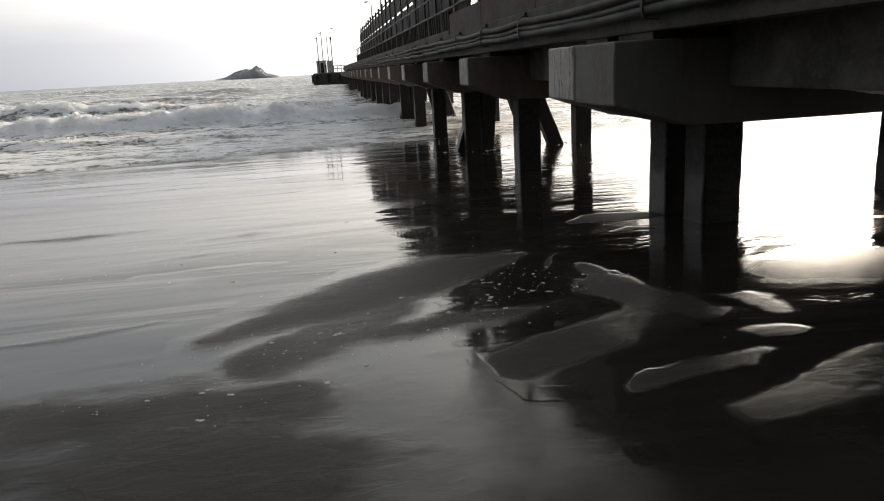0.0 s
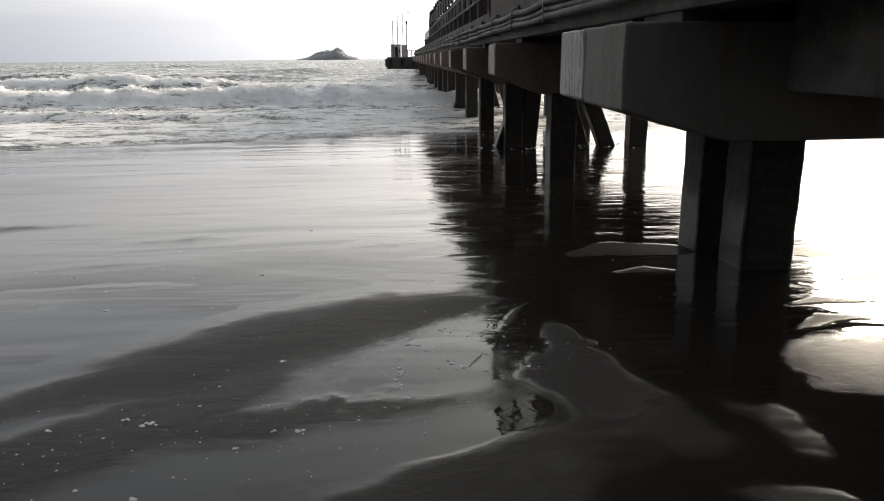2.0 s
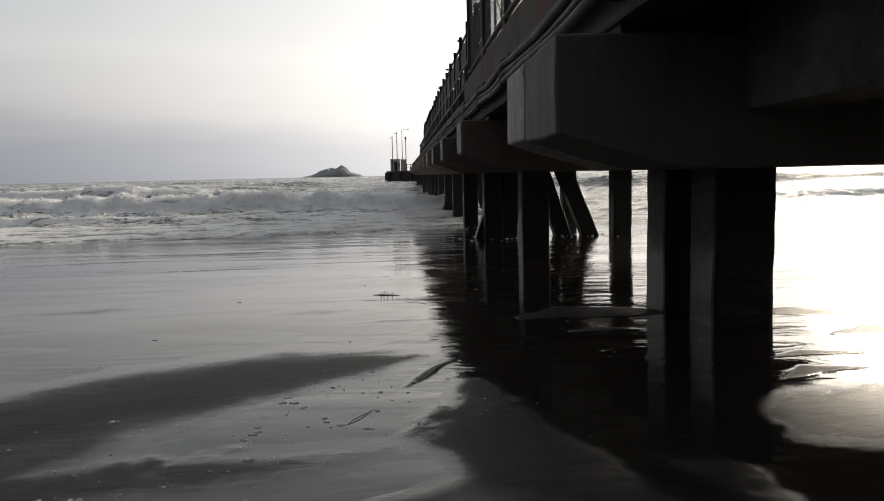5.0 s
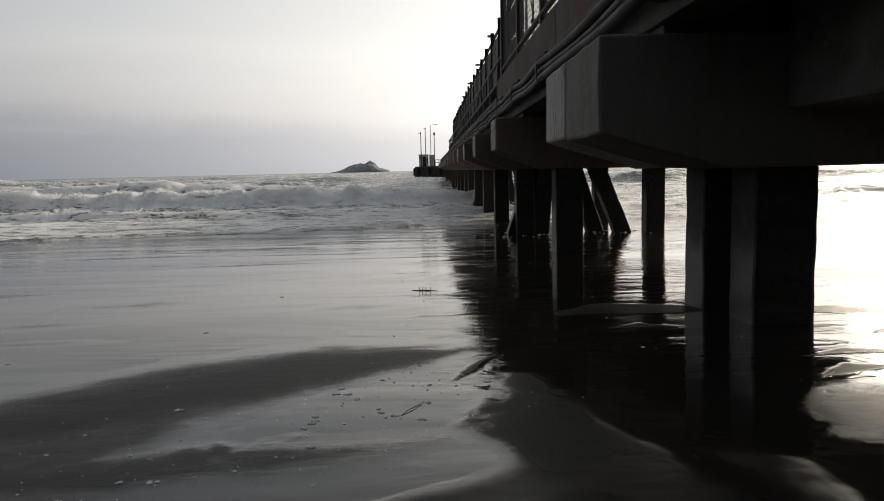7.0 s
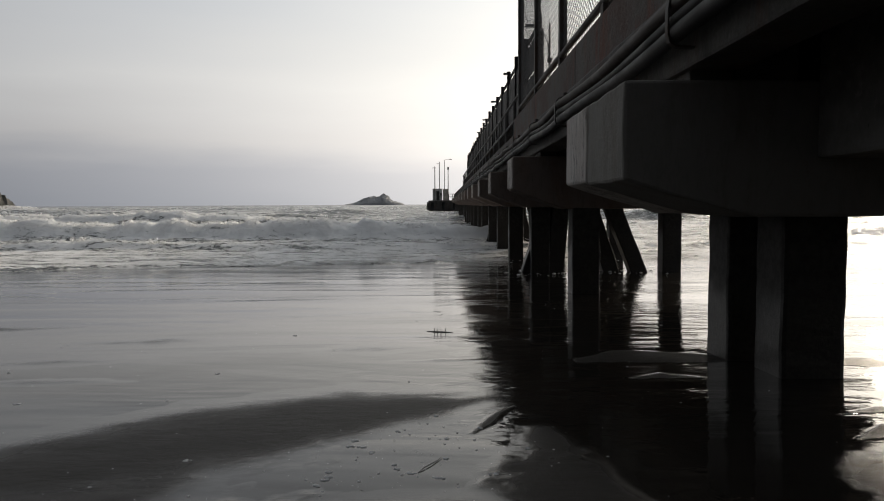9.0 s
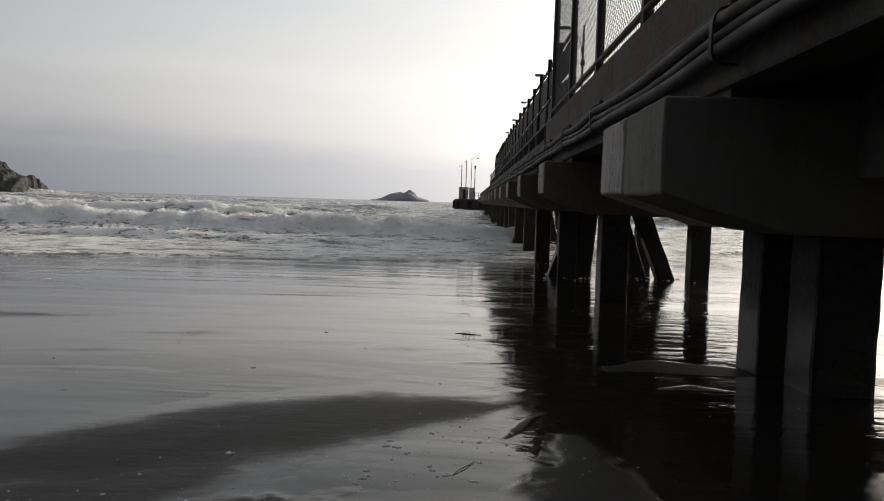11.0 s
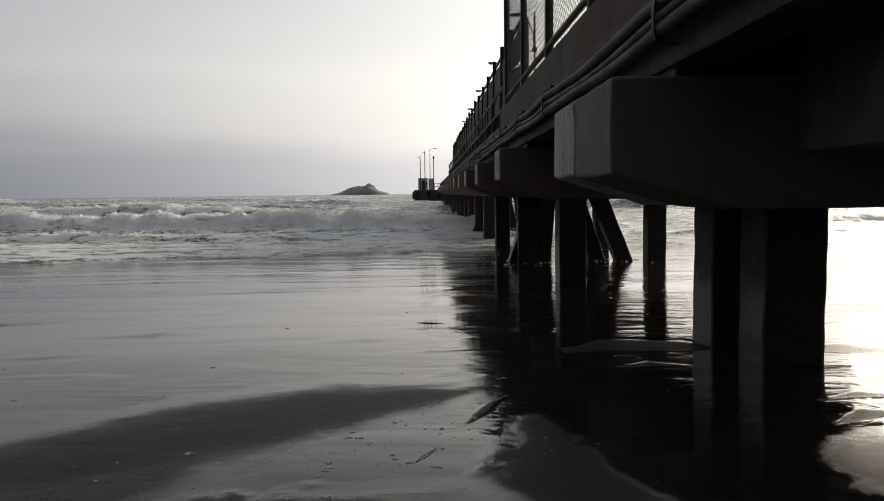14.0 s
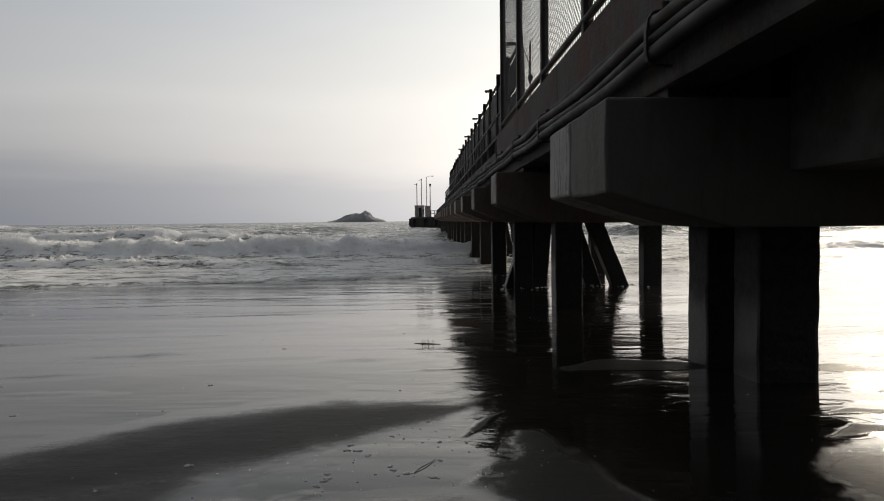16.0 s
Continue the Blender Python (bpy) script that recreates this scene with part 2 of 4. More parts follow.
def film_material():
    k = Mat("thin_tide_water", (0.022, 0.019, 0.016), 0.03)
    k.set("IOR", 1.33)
    k.set("Roughness", k.span(k.noise(0.8, 3, 0.5, (0.4, 1.2, 1)), 0.38, 0.68, 0.02, 0.12))
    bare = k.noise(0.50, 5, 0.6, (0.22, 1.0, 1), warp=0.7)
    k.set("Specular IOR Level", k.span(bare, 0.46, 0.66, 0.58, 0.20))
    ripple = k.noise(3.4, 4, 0.55, (0.85, 1.6, 1), warp=0.9)
    x = k.node("ShaderNodeSeparateXYZ", [(0, k.geo)]).outputs[0]
    stir = k.span(k.math("ADD", x, k.math("MULTIPLY", k.noise(0.5, 3), 1.5)), 3.0, 5.2, 0.18, 1.0)
    stir = k.math("MULTIPLY", stir, k.span(k.noise(0.55, 3, 0.5, (0.6, 1.2, 1)), 0.40, 0.62, 0.25, 1.0))
    y = k.node("ShaderNodeSeparateXYZ", [(0, k.geo)]).outputs[1]
    stir = k.math("MULTIPLY", stir, k.span(y, 6.6, 9.0, 0.22, 1.0))
    first = k.bump(k.math("MULTIPLY", ripple, stir), 1.0, 0.0115)
    k.bump(k.noise(0.8, 3, 0.45, (0.30, 1.4, 1), warp=0.7), 1.0, 0.019, first)
    return k.m


def sea_material():
    k = Mat("grey_sea_and_foam", (0.05, 0.06, 0.06), 0.12)
    k.set("IOR", 1.33)
    foam_node = k.node("ShaderNodeAttribute")
    foam_node.attribute_name = "foam"
    foam_at = foam_node.outputs["Fac"]
    lace = k.noise(1.6, 7, 0.72, (0.5, 1.0, 1), warp=0.7)
    fine = k.noise(7.0, 6, 0.75, (0.6, 1.0, 1), warp=0.5)
    f = k.math("ADD", foam_at, k.math("MULTIPLY", k.math("SUBTRACT", k.math("ADD", lace, k.math("MULTIPLY", fine, 0.7)), 0.85), 2.4))
    foam = k.span(f, 0.28, 0.64)
    water = k.mix(k.span(k.noise(0.12, 3), 0.4, 0.6), (0.095, 0.104, 0.106), (0.130, 0.136, 0.134))
    k.set("Base Color", k.mix(foam, water, k.mix(fine, (0.80, 0.80, 0.80), (0.95, 0.95, 0.95))))
    k.set("Roughness", k.span(foam, 0, 1, 0.26, 0.5))
    k.set("Subsurface Weight", foam)
    k.b.inputs["Subsurface Radius"].default_value = (1.0, 1.0, 1.0)
    k.b.inputs["Subsurface Scale"].default_value = 0.9
    first = k.bump(k.noise(0.22, 6, 0.65, (0.45, 1.4, 1)), 1.0, 0.40)
    first = k.bump(k.noise(1.1, 6, 0.6, (0.5, 1.5, 1)), 0.6, 0.09, first)
    first = k.bump(k.math("MULTIPLY", k.noise(3.2, 6, 0.7, warp=0.6), k.span(foam, 0, 1, 0.3, 1.0)), 0.9, 0.10, first)
    k.bump(fine, 0.7, 0.05, first)
    return k.m


SAND, FILM, SEA = sand_material(), film_material(), sea_material()


def rock_material(name, a, b, scale):
    k = Mat(name, a, 0.9)
    k.set("Base Color", k.mix(k.span(k.noise(scale, 7, 0.7), 0.4, 0.62), a, b))
    k.bump(k.noise(scale * 2.2, 7, 0.7), 0.8, 0.4 / scale)
    return k.m


# distance haze is put into the island's pale, even rock colours
ISLAND_ROCK = rock_material("haze_paled_island_rock", (0.44, 0.445, 0.46), (0.38, 0.385, 0.395), 0.035)
HEADLAND_ROCK = rock_material("headland_rock", (0.13, 0.128, 0.12), (0.055, 0.058, 0.054), 0.12)
FOAM_BIT = Mat("white_foam_bubbles", (0.62, 0.61, 0.60), 0.5).m
SPRAY = Mat("whitewater_foam", (0.86, 0.86, 0.86), 0.6)
SPRAY.set("Base Color", SPRAY.mix(SPRAY.noise(5.0, 5, 0.7), (0.70, 0.70, 0.70), (0.94, 0.94, 0.94)))
SPRAY.set("Subsurface Weight", 1.0)
SPRAY.b.inputs["Subsurface Radius"].default_value = (1.0, 1.0, 1.0)
SPRAY.b.inputs["Subsurface Scale"].default_value = 0.30
SPRAY = SPRAY.m
TWIG = Mat("wet_dark_twig", (0.03, 0.025, 0.02), 0.5).m

# ---- mesh helpers ----


def part(name, bm, material, parent=None, label="", smooth=False):
    """Links a bmesh as one mesh object under a thing or a part."""
    me = bpy.data.meshes.new(name)
    if smooth:
        for f in bm.faces:
            f.smooth = True
    bm.to_mesh(me)
    bm.free()
    me.materials.append(material)
    ob = new(name, me)
    if parent:
        ob.parent = parent
    if label:
        ob["label"] = label
    return ob


def thing(name, label, category, group="", at=(0, 0, 0)):
    ob = new(name)
    ob.location = at
    ob.empty_display_size = 0.2
    return tagged(ob, label, category, group)


def box(bm, lo, hi, bevel=0.0, segments=2):
    """Adds a bevelled block between two corners."""
    lo, hi = Vector(lo), Vector(hi)
    c, s = (lo + hi) / 2, hi - lo
    vs = bmesh.ops.create_cube(bm, size=1.0, matrix=Matrix.Translation(c) @ Matrix.Diagonal((*s, 1)))["verts"]
    if bevel:
        es = list({e for v in vs for e in v.link_edges})
        bmesh.ops.bevel(bm, geom=es, offset=bevel, segments=segments, profile=0.6, affect="EDGES")
    return bm


def block(lo, hi, bevel=0.0, segments=2):
    return box(bmesh.new(), lo, hi, bevel, segments)


def tube(bm, points, radius, sides=10, caps=True):
    """Adds a round tube along a line of points; radius may be one number or one for each point."""
    pts = [Vector(p) for p in points]
    rings = []
    for i, p in enumerate(pts):
        way = (pts[min(i + 1, len(pts) - 1)] - pts[max(i - 1, 0)]).normalized()
        side = way.cross(Vector((0, 0, 1)) if abs(way.z) < 0.9 else Vector((1, 0, 0))).normalized()
        up = side.cross(way)
        r = radius[i] if isinstance(radius, (list, tuple)) else radius
        rings.append([bm.verts.new(p + r * (math.cos(a) * side + math.sin(a) * up)) for a in (2 * math.pi * j / sides for j in range(sides))])
    for a, b in zip(rings, rings[1:]):
        for j in range(sides):
            bm.faces.new((a[j], a[(j + 1) % sides], b[(j + 1) % sides], b[j]))
    if caps:
        bm.faces.new(rings[0])
        bm.faces.new(rings[-1][::-1])
    return bm


def rod(points, radius, sides=10):
    bm = tube(bmesh.new(), points, radius, sides)
    bmesh.ops.recalc_face_normals(bm, faces=bm.faces)
    return bm


def roughen(bm, cuts, amount, scale, seed=0.0):
    """Breaks up straight edges by a slow unevenness."""
    bmesh.ops.subdivide_edges(bm, edges=bm.edges[:], cuts=cuts, use_grid_fill=True)
    for v in bm.verts:
        v.co += amount * noise.noise_vector(v.co * scale + Vector((seed, seed * 1.7, 0)))
    return bm


def lattice(ix, iy, seed):
    h = (ix * 374761393 + iy * 668265263 + seed * 974711) & 0x7FFFFFFF
    h = ((h ^ (h >> 13)) * 1274126177) & 0x7FFFFFFF
    return ((h ^ (h >> 16)) & 0xFFFF) / 65535.0


def value_noise(x, y, seed):
    ix, iy = np.floor(x).astype(np.int64), np.floor(y).astype(np.int64)
    fx, fy = x - ix, y - iy
    fx, fy = fx ** 3 * (fx * (fx * 6 - 15) + 10), fy ** 3 * (fy * (fy * 6 - 15) + 10)
    a, b = lattice(ix, iy, seed), lattice(ix + 1, iy, seed)
    c, d = lattice(ix, iy + 1, seed), lattice(ix + 1, iy + 1, seed)
    return (a + (b - a) * fx) * (1 - fy) + (c + (d - c) * fx) * fy


def fbm(x, y, seed, octaves=4):
    """Fractal noise, about -1 to 1."""
    total, gain = 0.0, 0.5
    for o in range(octaves):
        total = total + gain * (2 * value_noise(x * 2 ** o + 17.3 * o, y * 2 ** o + 9.1 * o, seed + o) - 1)
        gain *= 0.5
    return total


def smooth(v, lo, hi):
    u = np.clip((v - lo) / (hi - lo), 0, 1)
    return u * u * (3 - 2 * u)


def sheet(name, xs, ys, z, material, attribute="", values=None):
    """A sheet over a grid of uneven spacing."""
    nx, ny = len(xs), len(ys)
    gx, gy = np.meshgrid(xs, ys)
    co = np.stack([gx, gy, z], axis=-1).reshape(-1, 3)
    i = np.arange(nx * ny).reshape(ny, nx)
    quads = np.stack([i[:-1, :-1], i[:-1, 1:], i[1:, 1:], i[1:, :-1]], axis=-1).reshape(-1, 4)
    me = bpy.data.meshes.new(name)
    me.vertices.add(len(co))
    me.vertices.foreach_set("co", co.ravel())
    me.loops.add(quads.size)
    me.loops.foreach_set("vertex_index", quads.ravel())
    me.polygons.add(len(quads))
    me.polygons.foreach_set("loop_start", np.arange(0, quads.size, 4))
    me.polygons.foreach_set("loop_total", np.full(len(quads), 4))
    me.polygons.foreach_set("use_smooth", np.ones(len(quads), dtype=bool))
    me.update(calc_edges=True)
    if attribute:
        me.attributes.new(attribute, "FLOAT", "POINT").data.foreach_set("value", values.ravel().astype(np.float32))
    me.materials.append(material)
    return new(name, me)


def spacing(*pieces):
    """Grid lines from stretches of (start, end, step)."""
    out = []
    for a, b, s in pieces:
        out.append(np.arange(a, b - 1e-6, s))
    return np.concatenate(out + [np.array([pieces[-1][1]])])


def growing(start, end, first, ratio=1.12):
    out, step, v = [], first, start
    while v < end:
        v += step
        step *= ratio
        out.append(min(v, end))
    return np.array(out)


# ---- beach ----
SEA_LEVEL = -0.45
SLOPE = 0.034


def beach_level(y):
    """The mean fall of the beach towards the sea."""
    return (-SLOPE * (np.maximum(y, -30) - 9.6)).clip(-6, 3)


def bank(gx, gy, spine, rise, soft):
    """A low bank of sand along a bent spine of (x, y, half width); a negative rise cuts a runnel."""
    best = np.full(np.shape(gx), -9.0)
    for (x0, y0, r0), (x1, y1, r1) in zip(spine, spine[1:]):
        dx, dy = x1 - x0, y1 - y0
        u = np.clip(((gx - x0) * dx + (gy - y0) * dy) / (dx * dx + dy * dy), 0, 1)
        best = np.maximum(best, r0 + (r1 - r0) * u - np.hypot(gx - x0 - u * dx, gy - y0 - u * dy))
    return rise * smooth(best, -soft, soft)


def sunny_bank(gx, gy):
    """The highest bank, beside the pier; its warm tint stands in for the light on it."""
    wx, wy = gx + 0.06 * fbm(gx * 2.1, gy * 2.1, 50, 4), gy + 0.05 * fbm(gx * 2.1, gy * 2.1, 60, 4)
    return bank(wx, wy, ((5.04, 6.98, 0.08), (5.30, 7.16, 0.34), (5.70, 7.10, 0.44), (6.4, 7.0, 0.44)), 0.076, 0.36)


# sand banks that stand out of the water: spine, rise, softness of the edge
BANKS = (
    (((2.05, 7.38, 0.18), (2.35, 7.62, 0.28), (2.62, 7.84, 0.32)), 0.054, 0.26),
    (((2.58, 7.95, 0.34), (2.84, 8.14, 0.42), (3.20, 8.28, 0.29), (3.62, 8.50, 0.04)), 0.054, 0.26),
    (((1.20, 6.95, 0.20), (1.80, 7.32, 0.40), (2.38, 7.74, 0.46)), 0.046, 0.30),
    (((1.55, 6.45, 0.30), (1.90, 6.78, 0.34), (2.22, 7.15, 0.34)), 0.036, 0.22),
    (((1.50, 7.45, 0.20), (2.30, 8.10, 0.30), (2.90, 8.46, 0.26), (3.50, 8.62, 0.04)), 0.046, 0.46),
    (((1.10, 7.02, 0.02), (1.45, 7.00, 0.05), (1.72, 6.96, 0.02)), 0.030, 0.09),
    (((-0.2, 7.25, 0.08), (0.35, 7.32, 0.10), (0.74, 7.44, 0.03)), 0.032, 0.12),
    (((0.50, 10.50, 0.06), (1.0, 10.58, 0.26), (1.40, 10.62, 0.06)), 0.034, 0.42),
    (((-0.30, 9.50, 0.04), (0.60, 9.62, 0.16), (1.25, 9.80, 0.04)), 0.034, 0.30),
    (((2.45, 10.10, 0.05), (2.9, 10.22, 0.22), (3.35, 10.30, 0.05)), 0.031, 0.40),
    (((0.2, 8.9, 0.04), (0.9, 9.0, 0.10), (1.5, 9.05, 0.03)), 0.030, 0.14),
    (((-2.2, 11.4, 0.10), (-1.0, 11.3, 0.30), (-0.1, 11.5, 0.10)), 0.034, 0.30),
    (((0.6, 12.3, 0.10), (1.6, 12.2, 0.30), (2.9, 12.4, 0.10)), 0.030, 0.40),
    (((3.05, 9.65, 0.02), (3.45, 9.68, 0.06), (3.95, 9.62, 0.02)), 0.026, 0.08),
    (((1.90, 6.72, 0.20), (2.50, 6.76, 0.20), (3.05, 6.86, 0.18), (3.50, 7.02, 0.07)), 0.036, 0.20),
    (((2.88, 5.98, 0.20), (3.40, 6.22, 0.30), (3.92, 6.52, 0.34)), 0.050, 0.17),
    (((3.98, 7.00, 0.26), (3.96, 7.45, 0.20), (3.96, 7.90, 0.07)), 0.052, 0.16),
    (((4.22, 6.46, 0.24), (4.02, 6.80, 0.32), (3.88, 7.25, 0.26)), 0.056, 0.17),
    (((3.60, 7.82, 0.008), (3.70, 8.06, 0.035), (3.83, 8.36, 0.008)), 0.050, 0.045),
    (((4.46, 6.78, 0.10), (4.62, 6.62, 0.20), (4.61, 6.36, 0.17)), 0.054, 0.15),
    (((4.20, 6.03, 0.10), (4.46, 6.05, 0.11)), 0.062, 0.10),
    (((3.38, 5.57, 0.15), (3.80, 5.68, 0.19), (4.16, 5.80, 0.09)), 0.060, 0.13),
    (((3.72, 5.16, 0.15), (4.20, 5.34, 0.23), (4.70, 5.46, 0.34), (5.40, 5.50, 0.42)), 0.056, 0.13),
    (((4.40, 9.60, 0.06), (4.85, 9.78, 0.27), (5.30, 9.72, 0.18)), 0.082, 0.10),
    (((4.64, 9.06, 0.03), (4.88, 9.12, 0.09), (5.08, 9.06, 0.04)), 0.078, 0.06),
    (((5.26, 7.74, 0.02), (5.52, 7.90, 0.08), (5.84, 7.88, 0.02)), 0.075, 0.07),
    (((6.02, 9.55, 0.04), (6.35, 9.52, 0.16), (6.65, 9.35, 0.05)), 0.095, 0.08),
    (((6.15, 8.70, 0.03), (6.55, 8.80, 0.14), (7.20, 8.60, 0.08)), 0.080, 0.10),
    (((5.40, 8.16, 0.02), (5.70, 8.26, 0.07), (6.10, 8.20, 0.02)), 0.068, 0.06),
    (((5.40, 6.30, 0.05), (5.75, 6.35, 0.14), (6.2, 6.3, 0.1)), 0.050, 0.07),
)
# runnels that still hold water
RUNNELS = (
    (((2.74, 6.34, 0.01), (3.14, 6.48, 0.05), (3.46, 6.70, 0.05)), -0.090, 0.05),
    (((2.62, 6.16, 0.005), (2.70, 5.86, 0.012), (2.84, 5.60, 0.035), (3.12, 5.50, 0.07)), -0.085, 0.04),
    (((3.12, 5.50, 0.07), (3.42, 5.80, 0.06), (3.80, 5.98, 0.08), (4.15, 5.98, 0.07)), -0.085, 0.06),
    (((3.10, 5.32, 0.02), (3.45, 5.42, 0.05), (3.95, 5.56, 0.05)), -0.080, 0.05),
    (((3.10, 4.95, 0.02), (3.45, 4.86, 0.08), (4.10, 4.90, 0.10)), -0.080, 0.06),
)


def sand_height(gx, gy):
    """The height of the sand above the mean slope of the beach."""
    wx = gx + 0.08 * fbm(gx * 1.9, gy * 1.9, 50, 5) + 0.022 * fbm(gx * 7.0, gy * 7.0, 54, 3)
    wy = gy + 0.07 * fbm(gx * 1.9, gy * 1.9, 60, 5) + 0.022 * fbm(gx * 7.0, gy * 7.0, 64, 3)
    # flat under a film of water, with faint bars running along the shore
    far = smooth(gy, 8.6, 10.5)
    z = far * (-0.010 + 0.026 * fbm(wx * 0.22, wy * 0.85, 11, 4)) + (1 - far) * (-0.007 + 0.012 * fbm(wx * 0.42, wy * 0.9, 21, 4) + 0.006 * fbm(wx * 1.6, wy * 2.4, 31, 3))
    # nearer the top of the beach the sand is drained
    z = z + (0.036 - 0.020 * smooth(gx, 1.5, 2.2) + 0.020 * fbm(wx * 0.5, wy * 1.5, 23, 3)) * (1 - smooth(gy + 0.16 * (gx - 1.6) + 0.25 * fbm(gx * 0.9, gy * 0.9, 27, 3), 5.7, 6.75)) * (1 - smooth(gx, 2.7, 3.4) * smooth(gy, 4.9, 5.3))
    # scour channel below the pier
    z = z - 0.036 * smooth(gx + 0.14 * fbm(gy * 1.3, gx, 71, 3), 3.85, 4.35) * smooth(gy, 6.3, 7.2) * (1 - smooth(gx, 9.5, 12.0))
    z = z - 0.046 * smooth(gx, 3.1, 3.8) * (1 - smooth(gy, 6.3, 7.2)) * smooth(gy, 4.9, 5.3)
    high = z
    for spine, rise, soft in BANKS:
        high = np.maximum(high, -0.012 + bank(wx, wy, spine, rise, soft) + 0.5 * (z + 0.012))
    z = np.maximum(high, -0.012 + sunny_bank(gx, gy))
    for spine, rise, soft in RUNNELS:
        z = z + bank(wx, wy, spine, rise, soft)
    # rills where the last water runs off the sand
    rill = bank(gx, gy, ((2.75, 7.05, 0.16), (3.05, 7.45, 0.24)), 1.0, 0.16) + bank(gx, gy, ((3.70, 7.25, 0.12), (4.02, 7.55, 0.10)), 1.0, 0.14) + 0.7 * bank(gx, gy, ((4.95, 6.9, 0.08), (5.05, 7.2, 0.10)), 1.0, 0.1)
    z = z + rill * 0.030 * fbm(gx * 9.0 + gy * 4.0, gy * 9.0 - gx * 6.0, 91, 3)
    # fine unevenness that breaks the water's edge
    return z + 0.0034 * fbm(gx * 4.5, gy * 6.0, 81, 3) + 0.0022 * fbm(gx * 11.0, gy * 14.0, 85, 3)


sand_x = np.concatenate([-growing(6.0, 3500, 0.15)[::-1], spacing((-6, -1.5, 0.1), (-1.5, 2.4, 0.035), (2.4, 5.6, 0.017), (5.6, 7.0, 0.035), (7.0, 12, 0.1)), growing(12, 3500, 0.15)])
sand_y = np.concatenate([-growing(-3.0, 400, 0.15)[::-1], spacing((3.0, 4.6, 0.06), (4.6, 8.8, 0.02), (8.8, 11.0, 0.035), (11.0, 24.0, 0.09)), growing(24.0, 4600, 0.2)])
sgx, sgy = np.meshgrid(sand_x, sand_y)
RELIEF = 0.07                          # the banks are low: the sand lies almost flat
sand_rise = sand_height(sgx, sgy)
sand = sheet("ground", sand_x, sand_y, beach_level(sgy) + RELIEF * sand_rise, SAND, "drained", smooth(sand_rise, 0.001, 0.050))
sand.data.attributes.new("warm_lit", "FLOAT", "POINT").data.foreach_set("value", smooth(sunny_bank(sgx, sgy), 0.016, 0.056).ravel().astype(np.float32))
tagged(sand, "wet dark grey beach sand with low ripples and banks", "beach", kind="structure")

film_x = np.concatenate([-growing(10.0, 300, 1.0)[::-1], spacing((-10, 14, 0.5)), growing(14, 300, 1.0)])
film_y = spacing((-2, 31, 0.25))
fgx, fgy = np.meshgrid(film_x, film_y)
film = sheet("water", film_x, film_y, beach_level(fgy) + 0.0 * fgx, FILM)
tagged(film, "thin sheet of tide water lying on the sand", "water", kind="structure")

# ---- sea ----


def crest(gx, gy, at, reach, high, seed, wander=1.5, face=1.9):
    """One rolling wave: steep towards the beach, long towards the sea; gives height and foam."""
    line = at + wander * fbm(gx * 0.05, gx * 0.0 + seed, seed, 3)
    power = np.clip(0.62 + 0.9 * fbm(gx * 0.07, gx * 0.0 + 3.3 * seed, seed + 40, 3), 0.12, 1.15)
    d = gy - line
    shape = np.where(d < 0, np.exp(-(d / (reach * 0.55)) ** 2), np.exp(-(d / reach) ** 2))
    spill = np.where(d < 0, np.exp(-(d / (reach * face)) ** 2), np.exp(-(d / (reach * 0.45)) ** 2))
    return high * power * shape, spill * np.clip(power * 1.15, 0, 1)


def wave_edge(gx):
    """Where the last wave ends on the sand."""
    return 23.3 + 0.33 * np.clip(gx, -16, 9) + 1.1 * fbm(gx * 0.21, gx * 0.0 + 4.0, 33, 3) + 0.22 * fbm(gx * 1.3, gx * 0.0 + 9.0, 37, 3)


def puffs(gx, gy, size, seed):
    """Rounded heaps of foam, 0 to 1."""
    return 1 - np.abs(fbm(gx / size, gy / size, seed, 4)) * 2.2


sea_x = np.concatenate([-growing(40.0, 3500, 0.3, 1.06)[::-1], spacing((-40, -12, 0.16), (-12, 12, 0.10), (12, 26, 0.16)), growing(26, 3500, 0.3)])
sea_y = np.concatenate([spacing((15.0, 60.0, 0.10), (60.0, 130.0, 0.4)), growing(130, 4700, 0.8, 1.035)])
egx, egy = np.meshgrid(sea_x, sea_y)
inside = egy - wave_edge(egx)
swell = 0.26 * (1 + 1.3 * smooth(egy, 130, 250)) * np.sin(egy * 0.40 + 2.5 * fbm(egx * 0.03, egy * 0.03, 5, 2)) * smooth(egy, 60, 100) * (1 - smooth(egy, 900, 2200))
chop = 0.07 * fbm(egx * 0.35, egy * 0.7, 7, 5) * smooth(egy, 26, 40)
sea_z = SEA_LEVEL + swell + chop
sea_foam = 0.50 * (1 - smooth(egy, 60, 90)) + 0.34 * (1 - smooth(egy, 300, 900)) * smooth(egy, 60, 90)
sea_foam = sea_foam + 0.20 * fbm(egx * 0.12, egy * 0.5, 19, 4)
